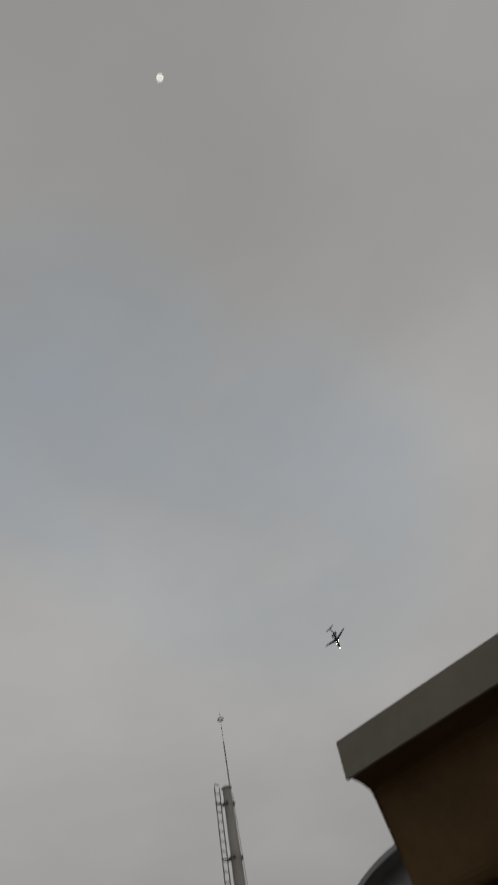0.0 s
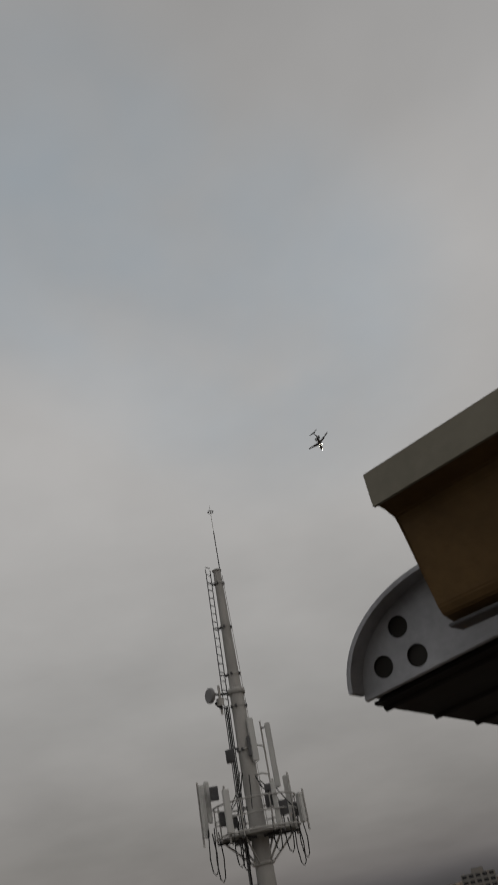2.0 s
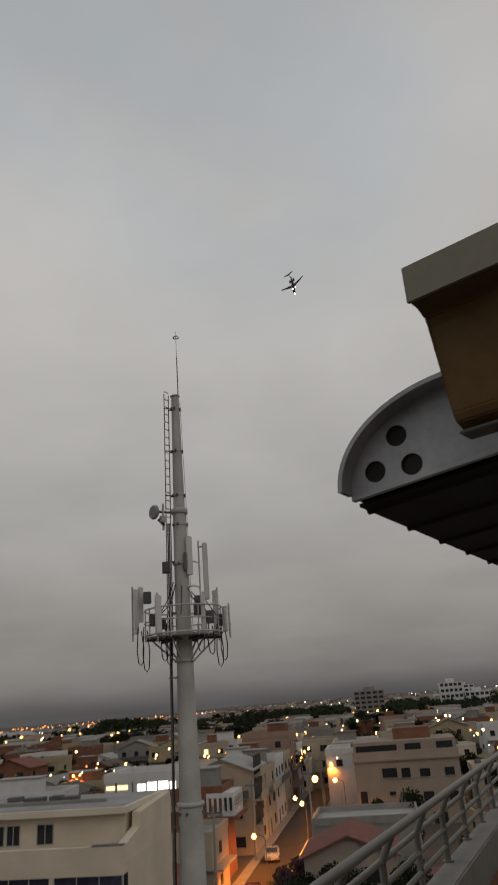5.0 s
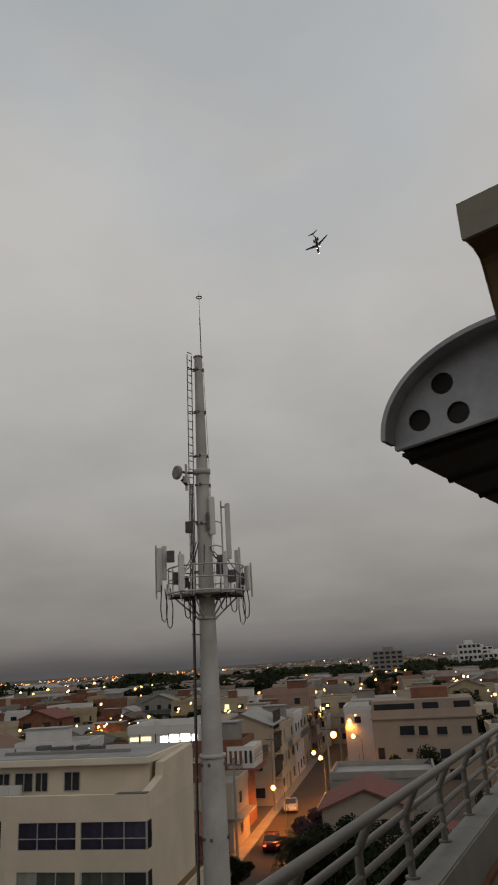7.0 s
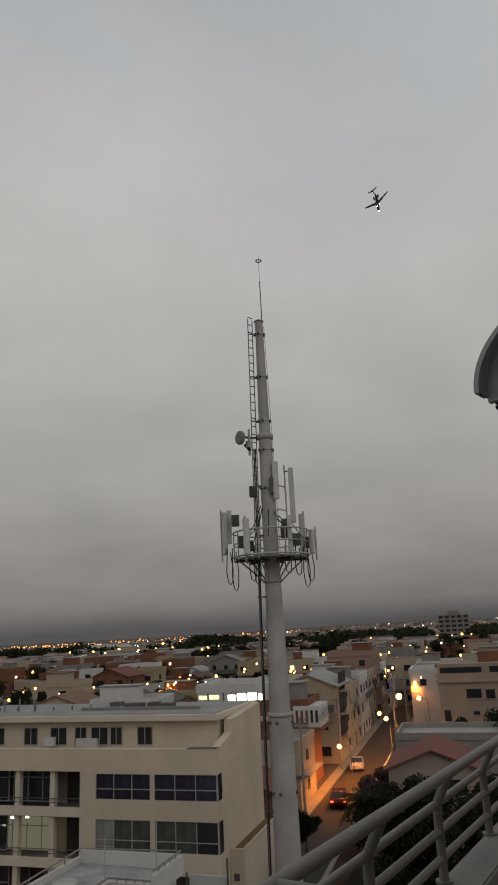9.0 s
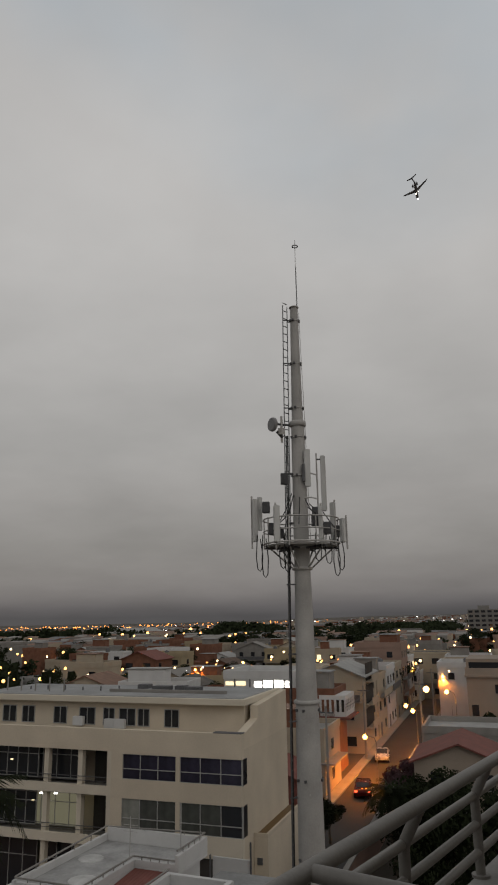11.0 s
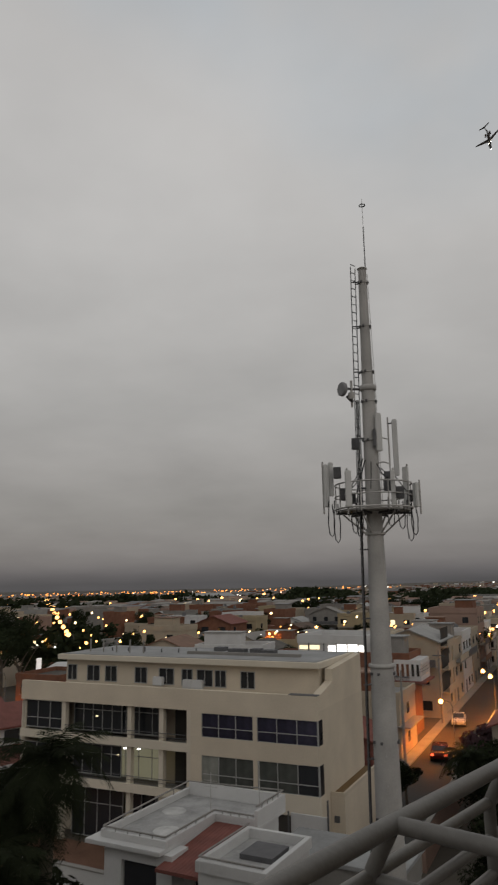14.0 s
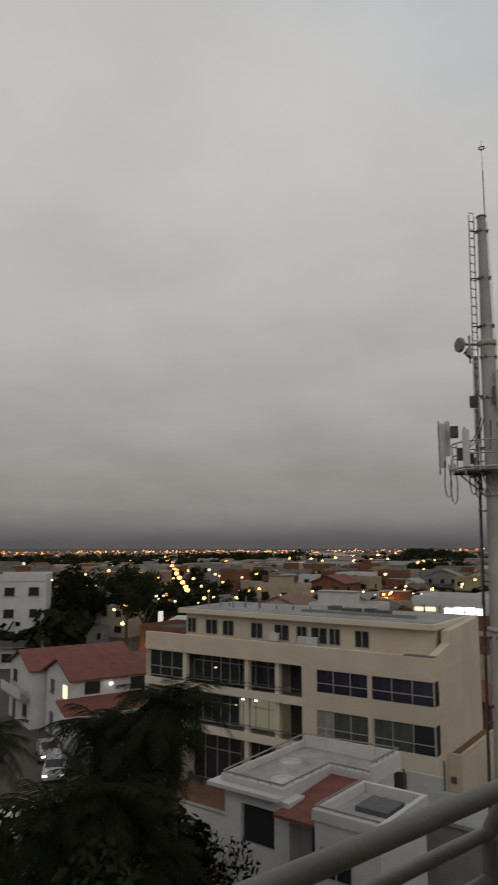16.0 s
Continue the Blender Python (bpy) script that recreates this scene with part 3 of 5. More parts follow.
NA = 24
HOLES = ((0.126, 0.128), (0.152, 0.052), (0.063, 0.055))
outline = [arc(k, NA) for k in range(NA + 1)] + [(0.75, 0.225), (0.75, 0.075), (0.0, 0.0)]
cu = bpy.data.curves.new("end_plate", "CURVE")
cu.dimensions, cu.fill_mode, cu.extrude = "2D", "BOTH", 0.0015
for pts in [outline] + [[(hx + 0.0255 * math.cos(a * math.pi / 14), hz_ + 0.0255 * math.sin(a * math.pi / 14)) for a in range(28)] for hx, hz_ in HOLES]:
    sp = cu.splines.new("POLY")
    sp.points.add(len(pts) - 1)
    for q, (x, z) in zip(sp.points, pts):
        q.co = (x, z, 0, 1)
    sp.use_cyclic_u = True
tmp = bpy.data.objects.new("tmp", cu)
me = bpy.data.meshes.new_from_object(tmp)
bpy.data.objects.remove(tmp)
me.transform(Matrix.Rotation(math.pi / 2, 4, "X"))
me.materials.append(M_PLATE)
plate = new("end_plate", me)
plate.parent = canopy
plate.matrix_basis = pose(0, 0.042, 0)
tagged(plate, "zinc end plate with three round holes")
boxpart("plate_flange", (0.0, 0.75, 0.030, 0.046, -0.006, 0.004), M_PLATE, canopy, bevel=0.001, m=pose(0, 0, 0, 0, -5.7, 0))
# dark plates behind the holes stand in for the shade inside
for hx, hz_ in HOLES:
    boxpart("hole_backing", (hx - 0.03, hx + 0.03, 0.049, 0.056, hz_ - 0.03, hz_ + 0.03), M_SHADED_SHEET, canopy)
bm = bmesh.new()
rows_ = []
NL = 150
for j in range(NL + 1):
    y = 2.6 * j / NL
    g = 0.004 + 0.003 * math.sin(j * 2 * math.pi / 5)
    rows_.append([bm.verts.new((arc(k, NA, g)[0], y, arc(k, NA, g)[1])) for k in range(NA + 1)] + [bm.verts.new((0.9, y, 0.225 + g))])
for u, v in zip(rows_, rows_[1:]):
    for k in range(len(u) - 1):
        bm.faces.new((u[k], u[k + 1], v[k + 1], v[k])).smooth = True
sheet = part("corrugated_sheet", bm, M_SHADED_SHEET, canopy, "corrugated zinc sheet darkened by painted shade")
sol = sheet.modifiers.new("thick", "SOLIDIFY")
sol.thickness, sol.offset = 0.004, 1
bm = bmesh.new()
for k in range(NA):
    (x0, z0), (x1, z1) = arc(k, NA, -0.001), arc(k + 1, NA, -0.001)
    (x2, z2), (x3, z3) = arc(k, NA, 0.010), arc(k + 1, NA, 0.010)
    q = [bm.verts.new(p) for y in (-0.012, 0.042) for p in ((x0, y, z0), (x1, y, z1), (x3, y, z3), (x2, y, z2))]
    for f in ((0, 1, 2, 3), (7, 6, 5, 4), (0, 4, 5, 1), (1, 5, 6, 2), (2, 6, 7, 3), (3, 7, 4, 0)):
        bm.faces.new([q[i] for i in f])
part("rim", bm, M_PLATE, canopy, "bright folded rim")
# underside board and ribs carry the canopy's shade as near-black colour
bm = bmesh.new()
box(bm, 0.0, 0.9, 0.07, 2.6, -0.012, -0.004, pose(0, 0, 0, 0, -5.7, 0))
part("canopy_soffit", bm, M_SHADED_SHEET, canopy, "canopy underside with its shade painted near-black")
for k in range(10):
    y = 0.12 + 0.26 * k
    tubepart("soffit_rib", [(0.0, y, -0.010), (0.9, y, 0.080)], 0.012, M_SHADED_SHEET, canopy, n=8)


# ---- beige office building ----
UB_GLASS = unit_mesh("pane", M_GLASS)
UB_DARK = unit_mesh("pane", M_GLASSDARK)
UB_FRAME = unit_mesh("window_frame", M_FRAME)
UB_LIT = unit_mesh("pane", M_WARMROOM)
UB_ROOM = unit_mesh("pane", M_LITROOM)
UB_DIM = unit_mesh("pane", M_DIMROOM)
UB_PALE = unit_mesh("pane", M_PALEPANE)
UB_BLUE = unit_mesh("pane", M_BLUEPANE)


def glazing(parent, m, w, h, cols, transom=None, mesh=None, name="window"):
    """A window of several panes in an aluminium frame; x across, z up, y inwards."""
    win = new(name)
    win.parent = parent
    win.matrix_basis = m
    f = 0.05
    for k in range(cols + 1):
        share("mullion", UB_FRAME, win, placed(-w / 2 + w * k / cols, 0, h / 2, f, 0.08, h))
    for z in [0, h] + ([transom] if transom else []):
        share("window_frame", UB_FRAME, win, placed(0, 0.002, z, w + f, 0.075, f))
    for k in range(cols):
        share("pane", (mesh[k] if isinstance(mesh, list) else mesh) or UB_DARK, win, placed(-w / 2 + w * (k + 0.5) / cols, 0.01, h / 2, w / cols - f, 0.012, h - f))
    return win


OB = pose(-4.15, 47.25, 0, 0, 0, -15.0)
ob_ = thing("office_building", OB, "beige rendered office building with recessed balconies and a setback top floor", "building")
bw = lambda name, ext, mt=M_BEIGE, label="", bev=0.0: boxpart(name, ext, mt, ob_, label, bev)
L = -24.6
D = 10.0
# solid core behind the openings
bw("wall", (L, -9.3, 2.6, D, 0, 10.2))
bw("wall", (-9.3, -0.06, 0.35, 1.32, 0, 10.2))
bw("wall", (-9.3, 0, 1.32, D, 0, 10.2))
for z0, z1 in ((0, 5.15), (6.95, 8.12), (9.65, 10.2)):
    bw("side_band", (-0.06, 0, 0.35, 1.32, z0, z1))
bw("roof", (L + 0.05, -0.65, 2.6, D - 0.05, 10.2, 10.35), M_ROOFCOAT)
# right bay: bands between the strip windows
for z0, z1 in ((9.65, 11.15), (6.95, 8.12), (3.9, 5.15)):
    bw("facade_band", (-9.3, 0, 0, 0.35, z0, z1), M_BEIGE2 if z1 < 6 else M_BEIGE)
# shade of the ground floor is put into this wall's dark colour
bw("facade_band", (-9.3, 0.0, 0.2, 0.35, 0, 3.9), M_SHADEPAINT, "ground floor front with its shade painted dark")
for z0, z1 in ((8.12, 9.65), (5.15, 6.95)):
    bw("pier", (-9.3, -8.45, 0, 0.35, z0, z1))
    bw("pier", (-4.58, -4.28, 0, 0.35, z0, z1))
    bw("pier", (-0.06, -0.02, 0.28, 0.35, z0, z1))
    bw("corner_pane", (-0.03, -0.005, 0.12, 0.9, z0, z1), M_GLASSDULL, "dark corner pane")
    bw("corner_frame", (-0.06, 0.002, 0.9, 1.32, z0, z1), M_BEIGE)
    bw("corner_frame", (-0.06, 0.02, 0.04, 0.12, z0, z1), M_FRAME)
    for x0, x1 in ((-8.45, -4.58), (-4.28, -0.06)):
        win = glazing(ob_, pose((x0 + x1) / 2, 0.08, z0, 0, 0, 0), x1 - x0, z1 - z0, 3, 0.62, ([UB_PALE, UB_DIM, UB_DIM] if x0 < -5 else [UB_DIM, UB_DIM, UB_DARK]) if z0 < 6 else UB_BLUE)
        # dark plate standing for the shade behind the panes
        bw("window_recess", (x0, x1, 0.3, 0.34, z0, z1), M_SHADEPAINT)
for x in (-8.6, -5.0, -0.45):
    bw("column", (x - 0.2, x + 0.2, 0.0, 0.2, 0, 3.9), M_BEIGE2)
# left part: slabs, balustrades and columns
for z0, z1 in ((9.75, 11.15), (7.0, 7.55), (3.95, 4.5)):
    bw("facade_band", (L, -9.3, 0.1, 0.35, z0, z1), M_BEIGE if z0 > 9 else M_BEIGE2)
    bw("balcony_slab", (L, -9.3, 0.35, 2.6, z0, z0 + 0.25), M_CONC)
for x in (-24.5, -20.6, -14.6, -11.9, -9.5):
    bw("column", (x - 0.18, x + 0.18, 0.35 if x < -10 else 0.12, 0.75, 0, 9.75), M_BEIGE2)
bw("side_wall", (L, L + 0.25, 0.35, 2.6, 0, 9.75))
# recess shade painted on as a dark colour
bw("balcony_back", (-11.9, -9.3, 2.3, 2.6, 0.0, 9.75), M_SHADEPAINT, "recessed balcony wall coloured dark for its shade")
for zf in (7.55, 4.5):
    glazing(ob_, pose(-22.6, 0.5, zf + 0.15), 3.6, 1.95, 3, 0.7)
    glazing(ob_, pose(-18.1, 1.3, zf + 0.05), 4.4, 2.1, 5, 1.5)
    glazing(ob_, pose(-14.5, 1.5, zf + 0.05), 4.6, 2.1, 4, 1.5, UB_ROOM if zf < 5 else None)
    tubepart("balcony_rail", [(-20.4, 0.3, zf + 0.5), (-9.4, 0.3, zf + 0.5)], 0.03, M_STEEL_DARK, ob_, n=6)
    tubepart("balcony_rail", [(-20.4, 0.3, zf + 0.25), (-9.4, 0.3, zf + 0.25)], 0.02, M_STEEL_DARK, ob_, n=6)
glazing(ob_, pose(-18.1, 1.5, 0.2), 4.6, 3.4, 4, 2.3)
glazing(ob_, pose(-13.6, 1.5, 0.2), 3.6, 3.4, 3, 2.3)
# lit room lamps seen through the glazing
for x, z, mt in ((-15.6, 6.5, M_COOL), (-14.4, 6.55, M_COOL), (-16.2, 6.0, M_WARMROOM), (-18.2, 8.6, M_WARMROOM)):
    boxpart("ceiling_lamp", (x - 0.12, x + 0.12, 1.3, 1.36, z, z + 0.1), mt, ob_, "small lit ceiling lamp")
# setback top floor with a thin projecting roof
bw("top_floor_wall", (L + 2.0, -0.9, 3.0, D, 10.35, 12.55), M_BEIGE)
bw("top_roof", (L + 1.6, -0.6, 2.3, D + 0.4, 12.55, 12.95), M_BEIGE2, "thin pale projecting roof slab", 0.02)
bw("top_roof_membrane", (L + 1.9, -0.9, 2.6, D, 12.95, 12.99), M_ROOFCOAT)
bw("party_wall", (-0.6, 0.0, 0.36, D, 10.2, 11.1), M_BEIGE)
bm = bmesh.new()
pv = [(-0.55, 0.36, 11.1), (-0.55, 3.2, 11.7), (-0.55, 3.3, 12.5), (-0.55, D, 12.9), (-0.55, D, 11.1)]
a_ = [bm.verts.new(p) for p in pv]
b_ = [bm.verts.new((0.0, p[1], p[2])) for p in pv]
bm.faces.new(a_[::-1])
bm.faces.new(b_)
for k in range(5):
    bm.faces.new((a_[k], b_[k], b_[(k + 1) % 5], a_[(k + 1) % 5]))
part("gable_wall", bm, M_BEIGE, ob_)
for x, w in ((-22.0, 0.9), (-19.9, 1.2), (-18.2, 1.1), (-15.4, 1.1), (-13.1, 1.3), (-11.3, 0.9), (-9.8, 1.3), (-8.5, 0.9), (-6.3, 1.1)):
    glazing(ob_, pose(x, 2.98, 10.95), w, 1.15, 2)
bw("coping", (-2.0, -0.02, 0.02, 0.6, 11.15, 11.2), M_STEEL_DARK, "dark metal coping strip")
# air-conditioning units and a low white drum behind the parapet
for x, z in ((-13.6, 10.9), (-11.0, 10.8), (-10.2, 10.8)):
    bw("air_conditioner", (x - 0.42, x + 0.42, 2.45, 2.8, z, z + 0.62), M_WHITE, "white air-conditioning unit", 0.03)
bw("roof_upstand", (-12.5, -3.0, 5.0, 5.25, 12.99, 13.2), M_CONC, "low concrete roof upstand", 0.01)
for k in range(6):
    tubepart("roof_pipe", [(-20.0 + 1.6 * k, 5.6, 12.99), (-20.0 + 1.6 * k, 5.6, 13.25 + 0.06 * (k % 3))], 0.06, M_STEEL_DARK, ob_, n=6)
# lean-to beside the corner
bw("annex_wall", (0.02, 0.95, 2.0, D, 0, 4.75), M_BEIGE)
bw("annex_parapet", (0.80, 0.95, 2.0, D, 4.75, 5.0), M_BEIGE, "", 0.01)
bw("annex_parapet", (0.02, 0.80, 2.0, 2.15, 4.75, 5.0), M_BEIGE, "", 0.01)
bw("annex_roof", (0.02, 0.79, 2.16, D, 4.75, 4.79), M_SOFFIT, "dark stained annex roof strip")
for z in (2.2, 3.2):
    bw("vent", (0.22, 0.58, 1.95, 1.999, z, z + 0.4), M_STEEL_DARK)
for k in range(5):
    tubepart("roof_post", [(L + 3.2 + 1.3 * k, 4.5, 12.9), (L + 3.2 + 1.3 * k, 4.5, 14.0)], 0.06, M_CONC, ob_, n=6)
for k, (x, y, s) in enumerate(((-9, 6.5, 1.4), (-7.6, 7.0, 0.8), (-6.2, 6.2, 1.1), (-11.0, 7.5, 0.9))):
    bw("rooftop_unit", (x - s / 2, x + s / 2, y, y + 0.9, 12.98, 13.3), M_STEEL_DARK, "dark rooftop equipment", 0.03)

# ---- white house before the office ----
WH = pose(-13.4, 36.0, 0, 0, 0, -18.0)
wh = thing("white_house", WH, "white two-storey house with parapet roof and red tiled porch", "house")
wb = lambda name, ext, mt=M_WHITE, label="", bev=0.0: boxpart(name, ext, mt, wh, label, bev)
wb("wall", (0.3, 3.75, 0.2, 6.4, 0, 6.3))
wb("wall", (3.75, 5.9, 3.5, 6.4, 0, 6.3))
wb("wall", (3.75, 6.3, 0.2, 3.5, 0, 5.8))
wb("wall", (0.3, 3.6, -1.1, 0.2, 0, 3.9))
wb("wall", (0.3, 3.6, -1.1, 0.2, 5.75, 6.3))
wb("pillar", (0.3, 1.3, -1.1, 0.2, 3.9, 5.75))
wb("pillar", (3.35, 4.2, -1.15, 0.2, 0, 6.3))
wb("roof_slab", (-0.6, 3.75, -1.5, 6.7, 6.3, 6.5), M_WHITE, "", 0.02)
wb("roof_slab", (3.75, 6.2, 3.45, 6.7, 6.3, 6.5), M_WHITE, "", 0.02)
wb("roof_membrane", (0.16, 3.54, -0.79, 6.49, 6.5, 6.53), M_WHROOF)
wb("roof_membrane", (3.52, 5.95, 3.68, 6.45, 6.5, 6.53), M_WHROOF)
for ext in ((-0.05, 0.15, -1.0, 6.7, 6.5, 6.85), (6.0, 6.2, 3.45, 6.7, 6.5, 7.2), (0.15, 6.0, 6.5, 6.7, 6.5, 7.2), (0.15, 3.75, -1.0, -0.8, 6.5, 6.8), (3.55, 3.75, -0.8, 3.65, 6.5, 6.8), (3.75, 6.0, 3.45, 3.65, 6.5, 6.8)):
    wb("parapet", ext, M_WHITE, "", 0.015)
for a, b in (((0.05, 6.6, 7.2), (6.1, 6.6, 7.4)), ((0.05, -0.9, 6.98), (0.05, 6.6, 7.2)), ((6.1, 3.5, 7.4), (6.1, 6.6, 7.4)), ((0.05, -0.9, 6.95), (3.65, -0.9, 6.95)), ((3.65, -0.9, 6.95), (3.65, 3.5, 6.95)), ((3.65, 3.5, 6.95), (6.1, 3.5, 6.95))):
    tubepart("parapet_rail", [a, b], 0.045, M_CONC, wh, n=6)
    for u in range(1, 5):
        p = Vector(a).lerp(Vector(b), u / 5)
        tubepart("rail_post", [p, (p.x, p.y, p.z - 0.35)], 0.03, M_CONC, wh, n=6)
for x, y, r in ((1.1, 3.6, 0.65), (2.5, 0.9, 0.7)):
    tubepart("roof_patch", [(x, y, 6.53), (x, y, 6.56)], [r, r * 0.96], M_PATCH, wh, "pale round patch on the roof", n=28)
bm = bmesh.new()
q = [bm.verts.new(p) for p in ((3.8, -1.9, 6.0), (6.4, -1.9, 6.0), (6.35, 3.4, 6.45), (3.8, 3.4, 6.45), (3.8, -1.9, 5.85), (6.4, -1.9, 5.85), (6.35, 3.4, 6.3), (3.8, 3.4, 6.3))]
for f in ((0, 1, 2, 3), (7, 6, 5, 4), (0, 4, 5, 1), (1, 5, 6, 2), (2, 6, 7, 3), (3, 7, 4, 0)):
    bm.faces.new([q[i] for i in f])
part("porch_roof", bm, M_REDTILE, wh, "red tiled porch roof")
for k in range(13):
    x = 3.9 + 0.2 * k
    tubepart("tile_ridge", [(x, -1.88, 6.0), (x, 3.38, 6.45)], 0.016, M_REDTILE, wh, n=6)
glazing(wh, pose(2.32, -0.9, 3.95), 2.0, 1.75, 1)
# dark plate painted as the shade of the room behind the window
wb("room_dark", (1.3, 3.35, -0.6, -0.5, 3.9, 5.75), M_SHADEPAINT)
wb("small_block", (6.45, 9.6, -2.5, 2.0, 0, 6.5), M_WHITE)
for ext in ((6.35, 6.6, -2.6, 2.1, 6.5, 6.95), (9.45, 9.7, -2.6, 2.1, 6.5, 6.95), (6.6, 9.45, -2.6, -2.35, 6.5, 6.95), (6.6, 9.45, 1.85, 2.1, 6.5, 6.95)):
    wb("parapet", ext, M_WHITE, "", 0.015)
wb("roof_membrane", (6.6, 9.45, -2.35, 1.85, 6.5, 6.53), M_WHROOF)
wb("skylight", (7.4, 9.0, -0.6, 1.1, 6.53, 6.75), M_STEEL_DARK, "dark roof hatch")
for a, b in (((6.48, -2.5, 7.1), (6.48, 2.0, 7.1)), ((6.48, -2.5, 7.1), (9.58, -2.5, 7.1))):
    tubepart("parapet_rail", [a, b], 0.045, M_CONC, wh, n=6)
glazing(wh, pose(7.5, -2.51, 4.3), 1.5, 1.2, 2)
wb("porch_wall", (4.2, 6.45, -0.1, 0.2, 0, 6.0), M_WHITE)
glazing(wh, pose(5.3, -0.12, 3.2), 1.0, 1.9, 1)
tubepart("tv_mast", [(5.2, 5.6, 6.5), (5.2, 5.6, 9.0)], 0.03, M_GALV, wh, n=6)
bm = bmesh.new()
box(bm, -1.6, 1.6, -0.12, 0.12, -0.35, 0.35, pose(-0.6, -1.7, 3.0, 0, -28, 0))
part("stair_wall", bm, M_WHITE, wh, "sloping white stair wall", 0.02)
wb("yard_wall", (-9.5, -0.6, 3.0, 3.25, 0, 3.0), M_WHITE)
wb("yard_coping", (-9.5, -0.6, 2.95, 3.3, 3.0, 3.08), M_CONC)
gt = thing("entrance_canopy", pose(-4.55, 45.6, 0, 0, 0, -18), "white sheet gate and small entrance canopy", "gate")
boxpart("panel", (-1.4, 1.0, 0, 0.12, 3.2, 4.6), M_WHITE, gt, bevel=0.02)
boxpart("panel", (-1.5, 1.4, 0.3, 0.4, 0, 3.2), M_CONC, gt)
tubepart("post", [(1.1, -0.1, 0), (1.1, -0.1, 5.6)], 0.06, M_STEEL_DARK, gt, n=8)
tubepart("post", [(-1.5, -0.1, 0), (-1.5, -0.1, 4.7)], 0.06, M_STEEL_DARK, gt, n=8)
sl = thing("side_roof", pose(-2.2, 39.5, 0, 0, 0, -18), "flat grey roof slab between the houses", "roof")
boxpart("slab", (-3.4, 3.6, -2.4, 1.6, 4.9, 5.1), M_ROOFCOAT, sl, bevel=0.02)
boxpart("wall", (-3.2, 3.4, -2.2, 1.4, 0, 4.9), M_CONC, sl)


tubepart("tv_mast", [(3.2, 3.9, 6.5), (3.2, 3.9, 8.6)], 0.025, M_GALV, wh, n=6)
for z in (7.9, 8.2, 8.5):
    tubepart("aerial_element", [(2.8, 3.9, z), (3.6, 3.9, z)], 0.012, M_GALV, wh, n=5)


# ---- town houses ----
UB_SLAB = unit_mesh("sill", M_CONC)
UB_DOOR = unit_mesh("door", M_STEEL_DARK)
WALLS = [M_CREAM, M_WHITE, M_BEIGE, M_CONC, M_PINK, M_BRICK, mat("grey_render", (0.28, 0.28, 0.27), 0.85, 0.12, 0.5, 0.2, 0, 8),
         mat("pale_yellow_render", (0.34, 0.28, 0.18), 0.85, 0.12, 0.5, 0.2, 0, 8)]
ROOFS = [M_ROOFCOAT, M_CONC, mat("rusty_sheet_roof", (0.20, 0.12, 0.085), 0.7, 0.35, 0.8, 0.2, 0.2, 6), mat("pale_sheet_roof", (0.30, 0.30, 0.29), 0.6, 0.2, 0.6, 0.15, 0.2, 6), M_REDTILE]
TIRED = [mat("sooty_flat_roof", (0.10, 0.092, 0.082), 0.85, 0.3, 0.5, 0.2, 0, 5), mat("brown_sheet_roof", (0.12, 0.082, 0.062), 0.7, 0.35, 0.8, 0.2, 0.1, 6)] * 2
WORDS = {0: "cream", 1: "white", 2: "beige", 3: "bare concrete", 4: "pink", 5: "brick", 6: "grey", 7: "pale yellow"}


